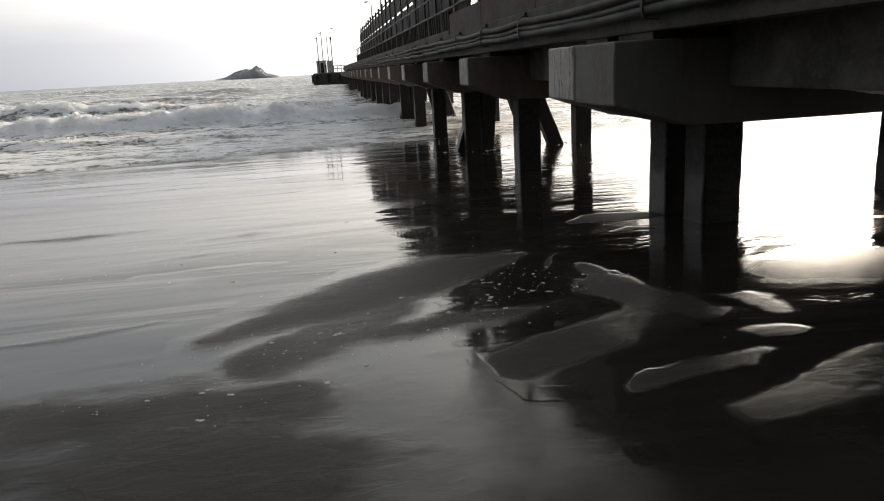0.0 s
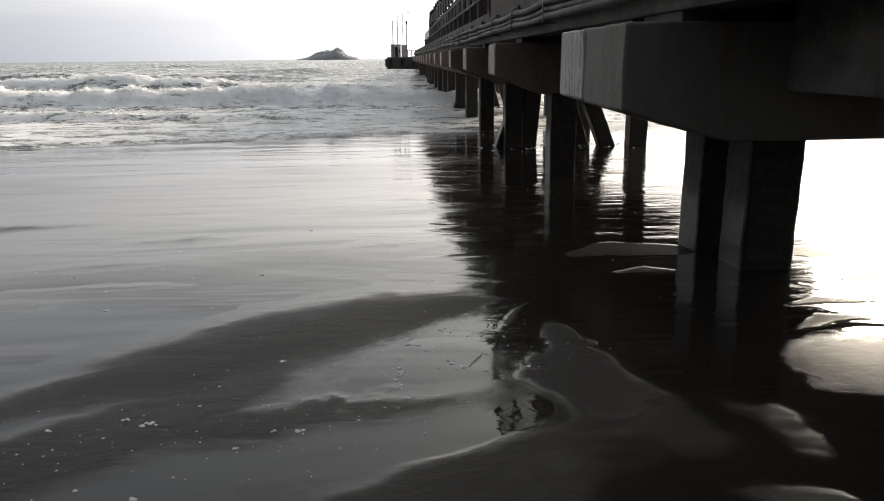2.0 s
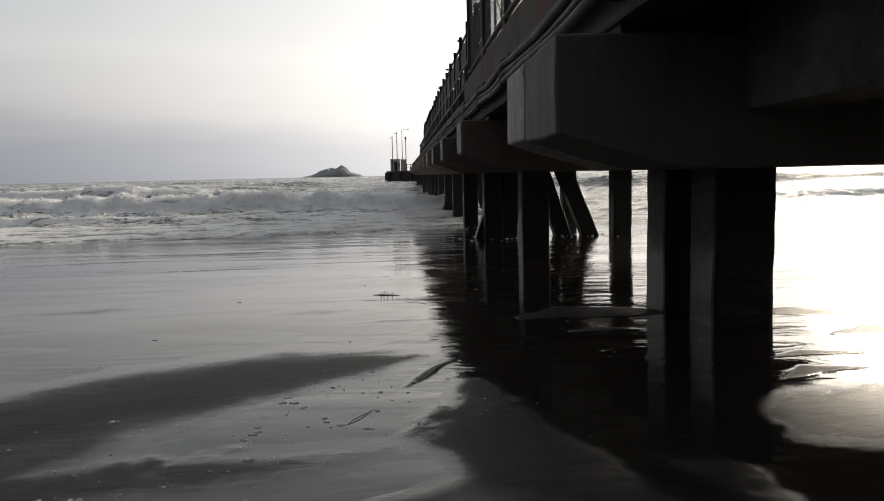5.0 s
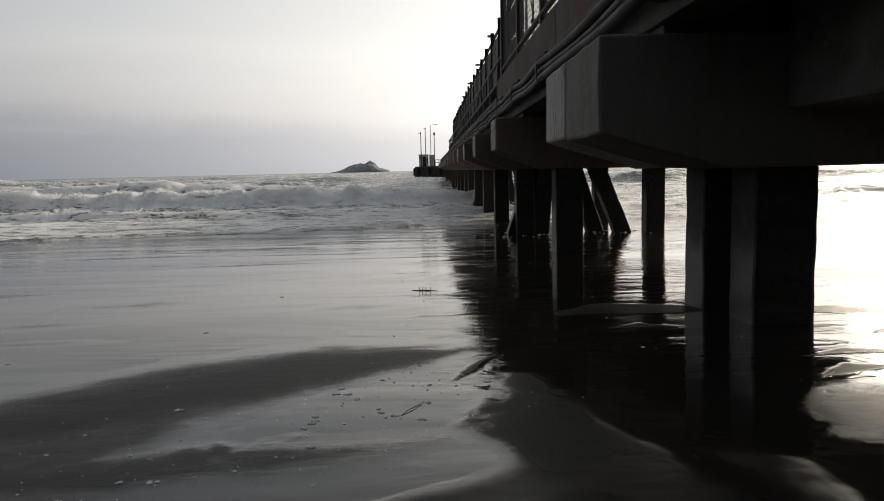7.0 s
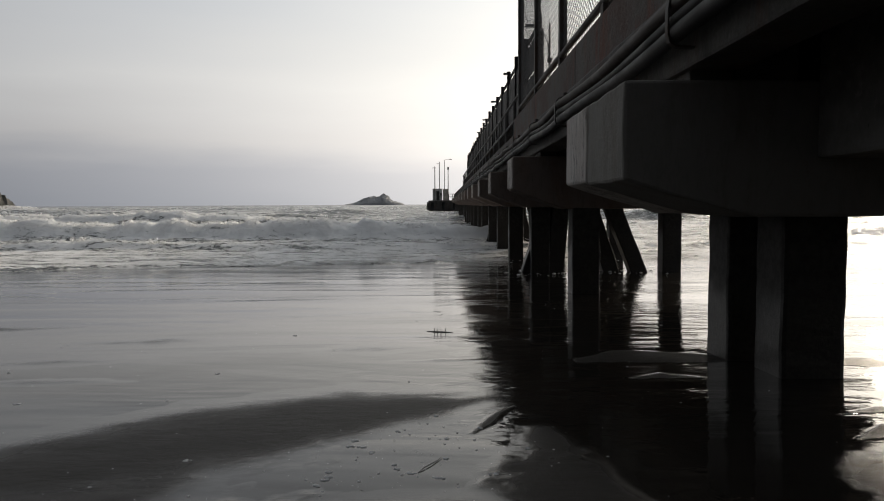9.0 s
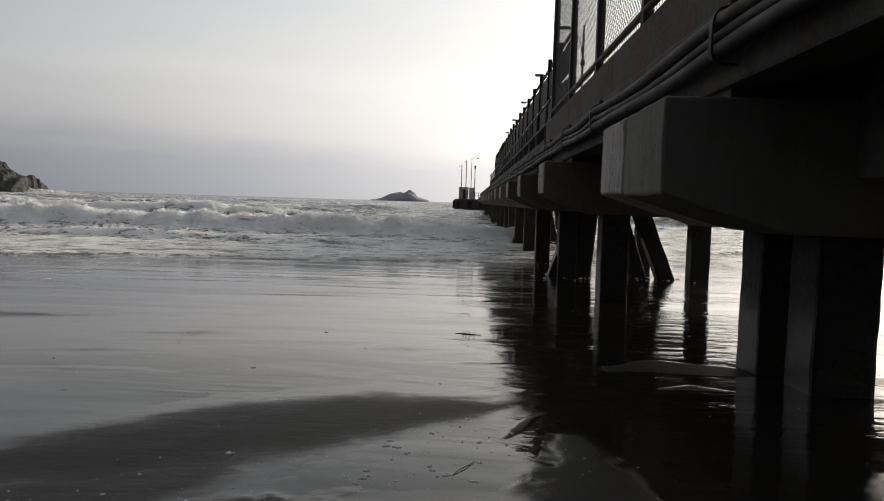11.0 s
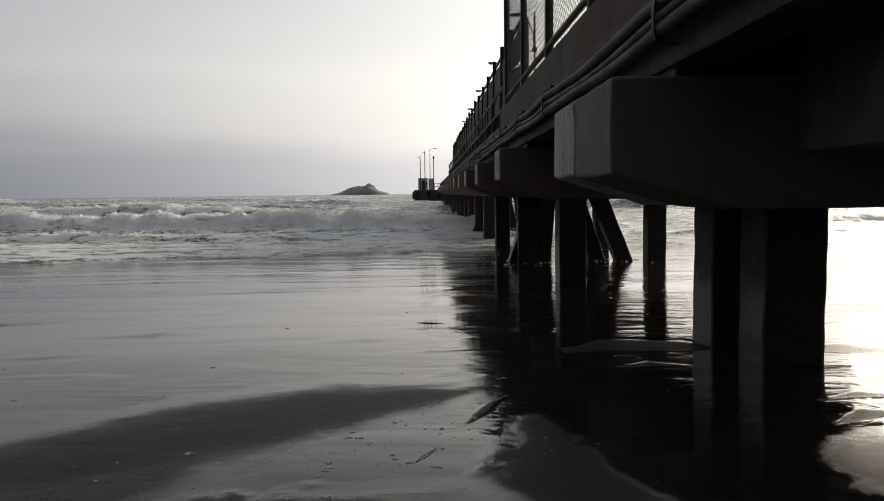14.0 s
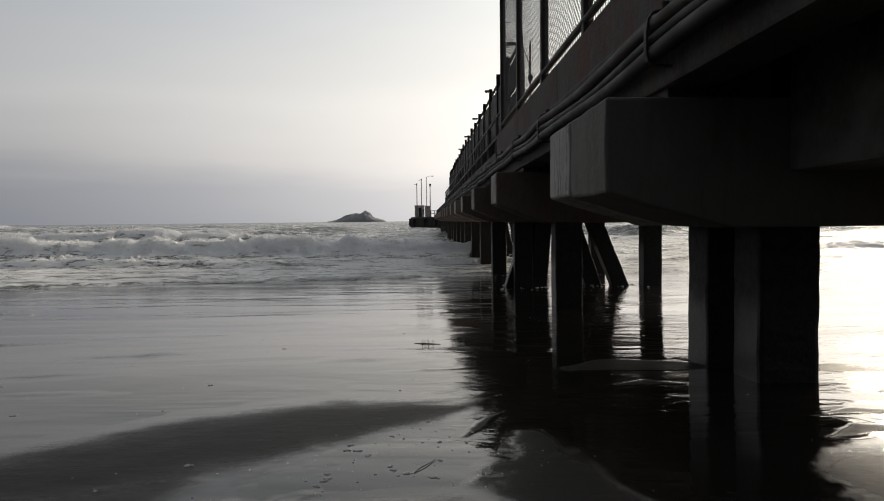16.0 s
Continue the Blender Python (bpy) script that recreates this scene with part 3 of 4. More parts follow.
for at, reach, high, seed, wander, face in ((30.6, 0.9, 0.42, 103, 1.6, 1.5), (38.0, 1.6, 1.02, 111, 2.2, 1.5),
                                      (55.0, 2.8, 0.95, 127, 3.0, 0.5), (75.0, 4.0, 1.15, 131, 4.0, 0.25), (105.0, 5.0, 0.95, 137, 5.0, 0.25),
                                      (150.0, 6.0, 0.8, 141, 8.0, 0.25), (215.0, 8.0, 0.9, 149, 12.0, 0.2)):
    up, white = crest(egx, egy, at, reach, high, seed, wander, face)
    lumps = fbm(egx * 0.8, egy * 1.1, seed + 7, 5) + 0.5 * fbm(egx * 3.2, egy * 3.2, seed + 9, 3)
    near = at < 60
    up = up * (1 - 0.5 * smooth(egx, -4.0, 4.5) - 0.25 * smooth(egx, 6.5, 10.0)) if near else up
    sea_z = sea_z + up * (1 + (0.30 if near else 0.12) * lumps)
    if near:
        sea_z = sea_z + white * min(1.0, high * 1.4) * (0.16 * puffs(egx, egy, 1.2, seed + 11) + 0.09 * puffs(egx, egy, 0.42, seed + 13) - 0.08)
    sea_foam = np.maximum(sea_foam, white * (1.05 if near else 0.75))
# the spent wave runs thinly up the sand, with a broken, foaming lip
lip = smooth(inside, 0.0, 0.25) * (1 - smooth(inside, 0.6, 2.6))
spent = beach_level(egy) - 0.006 + 0.020 * smooth(inside, 0.0, 0.8) + lip * (0.006 + 0.026 * puffs(egx, egy, 0.45, 43)) * (1 - 0.6 * smooth(egx, 5.0, 9.0)) + 0.020 * fbm(egx * 0.9, egy * 1.6, 13, 4) + 0.050 * fbm(egx * 2.6, egy * 3.2, 17, 4) * smooth(inside, 0.0, 0.4) * (1 - smooth(inside, 2.5, 5.0))
sea_z = np.where(inside > 0, np.maximum(spent, beach_level(egy) + (sea_z - beach_level(egy)) * smooth(inside, 0.0, 2.2)), beach_level(egy) - 0.006 + 0.08 * inside.clip(-1, 0))
sea_foam = np.maximum(sea_foam, 0.52 * lip + 0.60 * smooth(inside, 0.6, 2.5) * (1 - smooth(egy, 32, 40)))
sea = sheet("sea", sea_x, sea_y, sea_z, SEA, "foam", sea_foam)
tagged(sea, "grey sea with white foaming breakers rolling in", "sea", kind="structure")

# ---- pier ----
EDGE, FAR_EDGE = 4.44, 9.60        # ends of the pile caps
CAP_TOP, CAP_END, CAP_LOW = 1.79, 1.32, 1.04
PIER_END = 94.0


def cap_mesh(y0, y1, seed, end):
    """A pile cap across the pier: shallow at its ends, deeper over the piles."""
    bm = bmesh.new()
    outline = [(EDGE, CAP_TOP), (EDGE, end), (EDGE + 0.72, CAP_LOW), (FAR_EDGE - 0.72, CAP_LOW), (FAR_EDGE, end), (FAR_EDGE, CAP_TOP)]
    a = [bm.verts.new((x, y0, z)) for x, z in outline]
    b = [bm.verts.new((x, y1, z)) for x, z in outline]
    bm.faces.new(a)
    bm.faces.new(b[::-1])
    for i in range(len(outline)):
        j = (i + 1) % len(outline)
        bm.faces.new((a[j], a[i], b[i], b[j]))
    bmesh.ops.recalc_face_normals(bm, faces=bm.faces)
    bmesh.ops.bevel(bm, geom=bm.edges[:], offset=0.018, segments=2, profile=0.5, affect="EDGES")
    for _ in range(3):
        bmesh.ops.subdivide_edges(bm, edges=[e for e in bm.edges if e.calc_length() > 0.16], cuts=1, use_grid_fill=True)
    for v in bm.verts:
        v.co += 0.009 * noise.noise_vector(v.co * 4.0 + Vector((seed, 0, 0))) + 0.004 * noise.noise_vector(v.co * 13.0)
    return bm


def pile_mesh(x0, y0, width, top, bottom, seed, lean=0.0):
    """A square pile with chamfered, worn corners; lean shifts its foot along x."""
    bm = block((x0, y0, bottom), (x0 + width, y0 + width, top), 0.030, 2)
    long = [e for e in bm.edges if abs(e.verts[0].co.z - e.verts[1].co.z) > 0.5]
    bmesh.ops.subdivide_edges(bm, edges=long, cuts=14, use_grid_fill=True)
    for v in bm.verts:
        v.co += 0.008 * noise.noise_vector(v.co * 5.0 + Vector((seed, 0, 0)))
        v.co.x += lean * (top - v.co.z) / (top - bottom)
    return bm


def foot(y):
    return float(beach_level(np.array(float(y)))) - 0.35


def bent(y0, y1, columns, seed, batter=False, label="weathered concrete pile bent standing in wet sand", stuff=CONCRETE_CAP, end=CAP_END):
    b = thing("pile_bent", label, "pier support", "pile bents of the pier")
    # added pale plate: the skylight on the cap's end face, put into colour
    if stuff is CONCRETE_BROWN:
        part("lit_end_plate", roughen(block((EDGE - 0.016, y0 + 0.02, end + 0.02), (EDGE + 0.004, y1 - 0.02, CAP_TOP - 0.02), 0.006, 1), 2, 0.004, 6.0, seed), CONCRETE_PALE, b, "added pale plate for the lit end of the cap")
    part("cap", cap_mesh(y0, y1, seed, end), stuff, b, "stained concrete cross beam")
    for k, (x, y) in enumerate(columns):
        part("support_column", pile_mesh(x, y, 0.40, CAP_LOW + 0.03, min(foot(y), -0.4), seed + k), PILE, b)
    if batter:
        for x, lean in ((5.62, -0.60), (5.76, -0.14), (6.85, 0.72), (6.40, 0.60)):
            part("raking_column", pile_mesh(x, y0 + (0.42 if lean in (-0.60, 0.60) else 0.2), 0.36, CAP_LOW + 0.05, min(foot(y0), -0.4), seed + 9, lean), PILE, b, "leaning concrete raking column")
    return b


bent(8.55, 9.525, ((5.55, 9.0), (8.35, 9.0)), 1.0, label="wide weathered concrete pile bent beside a narrow joint", end=1.245)
bent(9.580, 10.40, ((5.45, 9.60), (8.38, 9.75)), 2.0, label="weathered concrete pile bent with cracked cap end", stuff=CONCRETE_PALE, end=1.262)
bent_y = 14.82
number = 0
while bent_y < 92:
    x_shift = 0.02 * math.sin(number * 2.3)
    bent(bent_y, bent_y + 0.78, ((5.29 + x_shift, bent_y + (0.0 if number == 0 else 0.18)), (8.08 + x_shift, bent_y + 0.18)), 3.0 + number, number % 3 == 1, stuff=CONCRETE_BROWN)
    bent_y += 4.78
    number += 1
bent(3.75, 4.55, ((5.45, 3.95), (8.3, 3.95)), 60.0)
bent(-1.05, -0.25, ((5.45, -0.85), (8.3, -0.85)), 61.0)


def beam_mesh(lo, hi, step, amount, bevel=0.02):
    """A long concrete beam, a little uneven along its length."""
    bm = block(lo, hi, bevel, 2)
    count = max(2, int((hi[1] - lo[1]) / step))
    bmesh.ops.subdivide_edges(bm, edges=[e for e in bm.edges if abs(e.verts[0].co.y - e.verts[1].co.y) > 1.0], cuts=count, use_grid_fill=True)
    for v in bm.verts:
        v.co += amount * noise.noise_vector(v.co * 2.6)
    return bm


deck = thing("pier_deck", "long stained concrete pier deck running out to sea", "pier")
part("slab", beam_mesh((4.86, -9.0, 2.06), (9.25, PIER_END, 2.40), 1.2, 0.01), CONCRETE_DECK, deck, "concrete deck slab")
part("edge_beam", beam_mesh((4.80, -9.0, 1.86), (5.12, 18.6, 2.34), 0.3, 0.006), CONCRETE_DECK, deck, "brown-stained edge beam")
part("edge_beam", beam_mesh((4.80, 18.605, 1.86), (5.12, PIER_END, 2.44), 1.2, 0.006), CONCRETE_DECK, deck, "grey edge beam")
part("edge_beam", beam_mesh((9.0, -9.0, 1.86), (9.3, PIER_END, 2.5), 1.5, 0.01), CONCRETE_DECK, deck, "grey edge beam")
for x0 in (5.50, 8.05):
    start = -9.0
    for stop in (3.74, 8.545):
        part("girder", beam_mesh((x0, start, 1.36), (x0 + 0.45, stop, 2.055), 0.25, 0.006), CONCRETE_GIRDER, deck, "pitted concrete girder")
        start = stop + 0.81
    start = 10.405
    for k in range(18):
        stop = min(14.815 + 4.78 * k, PIER_END)
        part("girder", beam_mesh((x0, start, 1.36), (x0 + 0.45, stop, 2.055), 1.5, 0.006), CONCRETE_GIRDER, deck)
        start = stop + 0.79
# broken lower edge of the near girder, its pale colour standing in for light off the water
spall = block((5.53, 5.0, 1.325), (5.80, 7.55, 1.372), 0.0)
bmesh.ops.subdivide_edges(spall, edges=[e for e in spall.edges if abs(e.verts[0].co.y - e.verts[1].co.y) > 1.0], cuts=90, use_grid_fill=True)
bmesh.ops.subdivide_edges(spall, edges=[e for e in spall.edges if e.calc_length() > 0.06], cuts=2, use_grid_fill=True)
for v in spall.verts:
    v.co += 0.010 * noise.noise_vector(v.co * 9.0) + 0.007 * noise.noise_vector(v.co * 27.0)
    v.co.z += 0.05 * smooth(np.array(v.co.y), 6.4, 7.5)
part("lit_broken_edge", spall, LIT_SPALL, deck, "broken edge of the girder, coloured pale for light off the water")
# cap seats that carry the edge beams
number = 0
for y0, y1 in [(-1.05, -0.25), (3.75, 4.55), (8.55, 9.535), (9.572, 10.40)] + [(14.82 + 4.78 * k, 15.60 + 4.78 * k) for k in range(17)]:
    for x0 in (4.84, 9.02):
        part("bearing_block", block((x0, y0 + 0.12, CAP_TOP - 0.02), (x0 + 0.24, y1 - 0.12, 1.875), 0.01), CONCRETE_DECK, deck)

    for x0, x1 in ((5.115, 5.495), (5.96, 8.04), (8.51, 8.995)):
        part("diaphragm", block((x0, y0 + 0.2, CAP_TOP - 0.01), (x1, y1 - 0.2, 2.065), 0.01, 1), CONCRETE_GIRDER, deck)

# parapet wall under the wire fence, cast in panels
wall = thing("parapet_wall", "brown rust-streaked concrete parapet along the pier edge", "wall", at=(0, 0, 0))
joints = [-9.0, -5.4, -1.9, 1.6, 5.1, 8.6, 12.1, 15.4, 18.55]
for y0, y1 in zip(joints, joints[1:]):
    part("panel", beam_mesh((4.815, y0 + 0.006, 2.335), (4.98, y1 - 0.006, 2.74), 0.3, 0.005, 0.012), CONCRETE_WALL, wall)

# ---- pipes along the edge ----
HANGERS = [-6.2, -3.9, -1.6, 0.8, 3.1, 4.9, 8.5, 12.4, 14.8] + [14.8 + 2.35 * k for k in range(1, 34)]
number = 0
for z, r, sag, mat, label in ((2.195, 0.045, 0.026, PIPE_RUST, "thick rusty brown service pipe strapped to the pier edge"),
                              (2.105, 0.033, 0.030, PIPE, "thin grey service pipe strapped to the pier edge"),
                              (2.020, 0.046, 0.034, PIPE, "thick grey service pipe strapped to the pier edge")):
    pts = []
    for a, b in zip(HANGERS, HANGERS[1:]):
        n = 8 if a < 35 else 3
        for i in range(n):
            u = i / n
            y = a + (b - a) * u
            pts.append((4.715 + 0.012 * math.sin(y * 1.9 + number), y, z - sag * (0.6 + 0.5 * math.sin(a * 3.1 + number)) * 4 * u * (1 - u) + 0.012 * math.sin(a * 5.0 + number)))
    number += 1
    tagged(part("service_pipe", rod(pts, r, 12), mat, smooth=True), label, "pipe", "service pipes on the pier edge")


def hanger_mesh():
    bm = bmesh.new()
    outer = [(4.812, 2.262), (4.735, 2.266), (4.690, 2.252), (4.662, 2.215), (4.652, 2.15), (4.652, 2.02), (4.664, 1.975), (4.700, 1.952), (4.812, 1.946)]
    rings = []
    for i, (x, z) in enumerate(outer):
        a, b = outer[max(i - 1, 0)], outer[min(i + 1, len(outer) - 1)]
        way = Vector((b[0] - a[0], 0, b[1] - a[1])).normalized()
        inward = Vector((-way.z, 0, way.x)) * 0.010
        p, q = Vector((x, -0.024, z)), Vector((x, 0.024, z))
        rings.append([bm.verts.new(v) for v in (p, q, q + inward, p + inward)])
    for a, b in zip(rings, rings[1:]):
        for k in range(4):
            bm.faces.new((a[k], a[(k + 1) % 4], b[(k + 1) % 4], b[k]))
    bm.faces.new(rings[0][::-1])
    bm.faces.new(rings[-1])
    bmesh.ops.recalc_face_normals(bm, faces=bm.faces)
    return bm


hanger = thing("pipe_hanger", "dark steel strap holding the pipes", "pipe hanger", "pipe hangers", at=(0, HANGERS[0], 0))
part("strap", hanger_mesh(), STEEL, hanger)
bolt = tube(bmesh.new(), [(4.77, 0, 2.255), (4.77, 0, 2.31)], 0.022, 8)
part("bolt", bolt, STEEL, hanger)
for y in HANGERS[1:]:
    copy_thing(hanger, pose(0, y, 0))

# ---- wire fence on the parapet ----
FENCE_X, FENCE_LOW, FENCE_TOP = 4.90, 2.74, 5.25


def wire_mesh(length, low, high, pitch, r):
    """Crossing diagonal wires of one fence bay, woven by a small offset."""
    bm = bmesh.new()
    tall = high - low
    count = int((length + tall) / pitch)
    for way in (1, -1):
        for i in range(1, count):
            s = i * pitch
            a0, a1 = max(0.0, s - tall), min(length, s)
            if a1 - a0 < 0.02:
                continue
            p = [(a0, low + (s - a0)), (a1, low + (s - a1))]
            if way < 0:
                p = [(length - y, z) for y, z in p]
            n = 3
            pts = [(FENCE_X + 0.003 * way, p[0][0] + (p[1][0] - p[0][0]) * j / n, p[0][1] + (p[1][1] - p[0][1]) * j / n) for j in range(n + 1)]
            tube(bm, pts, r, 3, False)
    return bm


BAY = 2.36
fence_posts = [18.12 - BAY * k for k in range(12)]
bay = thing("wire_fence", "dark steel fence bay with diamond wire mesh", "fence", "wire fence bays", at=(0, fence_posts[1], 0))
part("wire_mesh", wire_mesh(BAY, 2.77, 5.2, 0.085, 0.0032), WIRE, bay, "grey diamond wire mesh")
part("post", block((FENCE_X - 0.045, -0.055, FENCE_LOW - 0.005), (FENCE_X + 0.045, 0.055, FENCE_TOP), 0.008), STEEL, bay)
part("bottom_rail", rod([(FENCE_X - 0.02, 0, 2.90), (FENCE_X - 0.02, BAY, 2.90)], 0.035, 10), STEEL, bay)
part("top_rail", rod([(FENCE_X, 0, FENCE_TOP), (FENCE_X, BAY, FENCE_TOP)], 0.03, 10), STEEL, bay)
for y in fence_posts[2:]:
    copy_thing(bay, pose(0, y, 0))
end_post = thing("fence_post", "dark steel end post of the wire fence", "fence post", at=(0, 18.12, 0))
part("post", block((FENCE_X - 0.05, -0.055, FENCE_LOW - 0.005), (FENCE_X + 0.05, 0.055, FENCE_TOP + 0.05), 0.008), STEEL, end_post)

# ---- board fence and railing further out ----
BOARD_X, BOARD_TOP = 5.36, 4.80
rng = random.Random(4)
y = 19.1
number = 0
while y < 62.0:
    f = thing("board_fence", "dark weathered board fence bay above the railing", "fence", "board fence bays", at=(0, y, 0))
    part("post", block((BOARD_X - 0.05, -0.045, 2.35), (BOARD_X + 0.05, 0.045, BOARD_TOP + rng.uniform(0.05, 0.16)), 0.006), BOARD, f)
    for k in range(4):
        a = 0.05 + k * 0.53 + (rng.uniform(0.02, 0.07) if number < 6 and k % 2 else 0.004)
        b = 0.05 + (k + 1) * 0.53 - 0.006
        part("board", block((BOARD_X - 0.015, a, 2.38), (BOARD_X + 0.015, b, 3.84 + rng.uniform(-0.02, 0.02)), 0.004, 1), BOARD, f)
        part("board", block((BOARD_X - 0.015, a, 3.93), (BOARD_X + 0.015, b, BOARD_TOP - 0.20 - rng.uniform(0.0, 0.07)), 0.004, 1), BOARD, f)
    for z in (3.70, 4.02, BOARD_TOP - 0.06):
        part("fence_rail", block((BOARD_X + 0.016, 0.046, z), (BOARD_X + 0.07, 2.154, z + 0.06), 0.004, 1), BOARD, f)
    y += 2.2
    number += 1

rail_bay = thing("railing", "pale painted two-rail steel railing bay", "railing", "railing bays", at=(0, 18.7, 0))
part("post", rod([(5.05, 0, 2.42), (5.05, 0, 3.45)], 0.030, 10), RAIL, rail_bay)
for z in (2.97, 3.43):
    part("rail", rod([(5.05, 0, z), (5.05, 2.2, z)], 0.028, 10), RAIL, rail_bay)
for k in range(6):
    part("baluster", rod([(5.06, 0.18 + 0.36 * k, 2.42), (5.06, 0.18 + 0.36 * k, 2.97)], 0.02, 6), STEEL, rail_bay)
for k in range(1, 21):
    copy_thing(rail_bay, pose(0, 18.7 + 2.2 * k, 0))

# ---- lamp posts ----


def lamp_post(x, y, base, top, arm, label):
    p = thing("street_lamp", label, "street lamp", "lamps along the pier", at=(x, y, base))
    h = top - base
    part("base_plate", block((-0.14, -0.14, -0.005), (0.14, 0.14, 0.03), 0.005, 1), LAMP_METAL, p)
    part("pole", rod([(0, 0, 0), (0, 0, h * 0.6), (0, 0, h)], [0.075, 0.06, 0.045], 10), LAMP_METAL, p)
    part("arm", rod([(0, 0, h - 0.03), (arm * 0.5, 0, h + 0.10), (arm, 0, h + 0.12)], 0.028, 8), LAMP_METAL, p)
    head = block((arm - 0.28 if arm < 0 else arm - 0.1, -0.11, h + 0.06), (arm + 0.1 if arm < 0 else arm + 0.45, 0.11, h + 0.17), 0.04, 2)
    shell = part("lamp_head", head, LAMP_METAL, p)
    mid = arm - 0.09 if arm < 0 else arm + 0.175
    part("lens", block((mid - 0.12, -0.08, h + 0.045), (mid + 0.12, 0.08, h + 0.063), 0.01, 1), LAMP_GLASS, shell, "unlit frosted lamp glass")
    return p


for k in range(5):
    lamp_post(7.4, 33.5 + 10.6 * k, 2.40, 8.05, -0.4, "grey street lamp with one arm on the pier deck")
pole = thing("cable_mast", "slim dark mast with a curved cable arm on the pier deck", "mast", at=(7.4, 31.6, 2.40))
part("pole", rod([(0, 0, -0.005), (0, 0, 5.4)], [0.05, 0.035], 8), LAMP_METAL, pole)
part("curved_arm", rod([(0, 0, 3.9), (-0.05, 0, 4.6), (-0.25, 0, 5.1), (-0.62, 0, 5.3), (-0.9, 0, 5.28)], 0.024, 8), LAMP_METAL, pole)
part("clamp", block((-0.08, -0.08, 3.95), (0.08, 0.08, 4.12), 0.02), STEEL, pole)

# ---- pier head ----
SEA_FOOT = -2.5
HEAD = 134.01
head = thing("landing_platform", "dark concrete landing platform at the end of the pier", "platform", at=(0, 0, 0))
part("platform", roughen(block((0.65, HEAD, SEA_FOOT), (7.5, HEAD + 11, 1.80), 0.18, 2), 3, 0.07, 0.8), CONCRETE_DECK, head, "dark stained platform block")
for k in range(4):
    part("fender", tube(bmesh.new(), [(0.75, HEAD + 0.8 + 2.4 * k, 0.1), (0.75, HEAD + 0.8 + 2.4 * k, 1.5)], 0.40, 12), RUBBER, head, "black rubber fender", True)
for k in range(3):
    part("fender", tube(bmesh.new(), [(1.4 + 2.0 * k, HEAD - 0.12, 0.1), (1.4 + 2.0 * k, HEAD - 0.12, 1.45)], 0.28, 12), RUBBER, head, "black rubber fender", True)
part("walkway", block((5.2, PIER_END + 0.01, 1.45), (8.6, HEAD - 0.42, 1.80), 0.03), CONCRETE_DECK, head, "narrow concrete walkway slab")
for k in range(5):
    for x in (5.4, 8.0):
        part("support_column", block((x, 98.0 + 7.5 * k, SEA_FOOT), (x + 0.4, 98.4 + 7.5 * k, 1.47), 0.03), PILE, head)
shed = thing("shed", "small pale hut on the pier head", "hut", at=(3.25, HEAD + 3.5, 1.79))
part("wall", block((-1.85, -1.3, 0), (-0.10, 1.3, 2.05), 0.02), SHED_WALL, shed)
part("roof", block((-1.92, -1.38, 2.05), (-0.03, 1.38, 2.17), 0.02), SHED_WALL, shed)
part("tank", block((0.02, -1.0, 0), (0.92, 1.0, 2.1), 0.06), CONCRETE_PALE, shed, "pale grey tank beside the hut")
shed_door = part("door", block((-1.15, -1.33, 0), (-0.60, -1.29, 1.75), 0.01), PIPE, shed)
part("door_handle", block((-0.72, -1.37, 0.85), (-0.66, -1.33, 1.0), 0.008, 1), LAMP_METAL, shed_door)
part("window", block((-0.45, -1.33, 0.9), (-0.22, -1.29, 1.4), 0.01), STEEL, shed)
lamp_post(3.6, HEAD + 6.0, 1.79, 9.4, 0.9, "tall slim lamp mast on the pier head")
for x, yy, top, label in ((1.83, HEAD + 1.6, 8.0, "slim bare steel mast on the pier head"), (2.64, HEAD + 5.2, 9.0, "slim steel mast with a short crossbar")):
    mast = thing("mast", label, "mast", "masts on the pier head", at=(x, yy, 1.79))
    part("pole", rod([(0, 0, 0), (0, 0, top - 1.79)], [0.09, 0.065], 8), LAMP_METAL, mast)
    part("crossbar", rod([(-0.5, 0, top - 2.1), (0.1, 0, top - 2.0)], 0.045, 6), LAMP_METAL, mast)
mast = thing("mast", "slim steel mast with a small box light", "mast", "masts on the pier head", at=(4.25, HEAD + 2.5, 1.79))
part("pole", rod([(0, 0, 0), (0, 0, 6.0)], [0.09, 0.065], 8), LAMP_METAL, mast)
part("light_box", block((-0.15, -0.12, 5.6), (0.15, 0.12, 6.1), 0.03), STEEL, mast)
rails = thing("railing", "pale steel guard railing on the pier head", "railing", at=(0, HEAD + 1.2, 1.79))
for k in range(4):
    part("post", rod([(4.35 + 0.66 * k, 0, 0), (4.35 + 0.66 * k, 0, 1.15)], 0.055, 8), RAIL, rails)
for z in (0.65, 1.15):
    part("rail", rod([(4.35, 0, z), (6.33, 0, z)], 0.05, 8), RAIL, rails)

# ---- island and headland ----


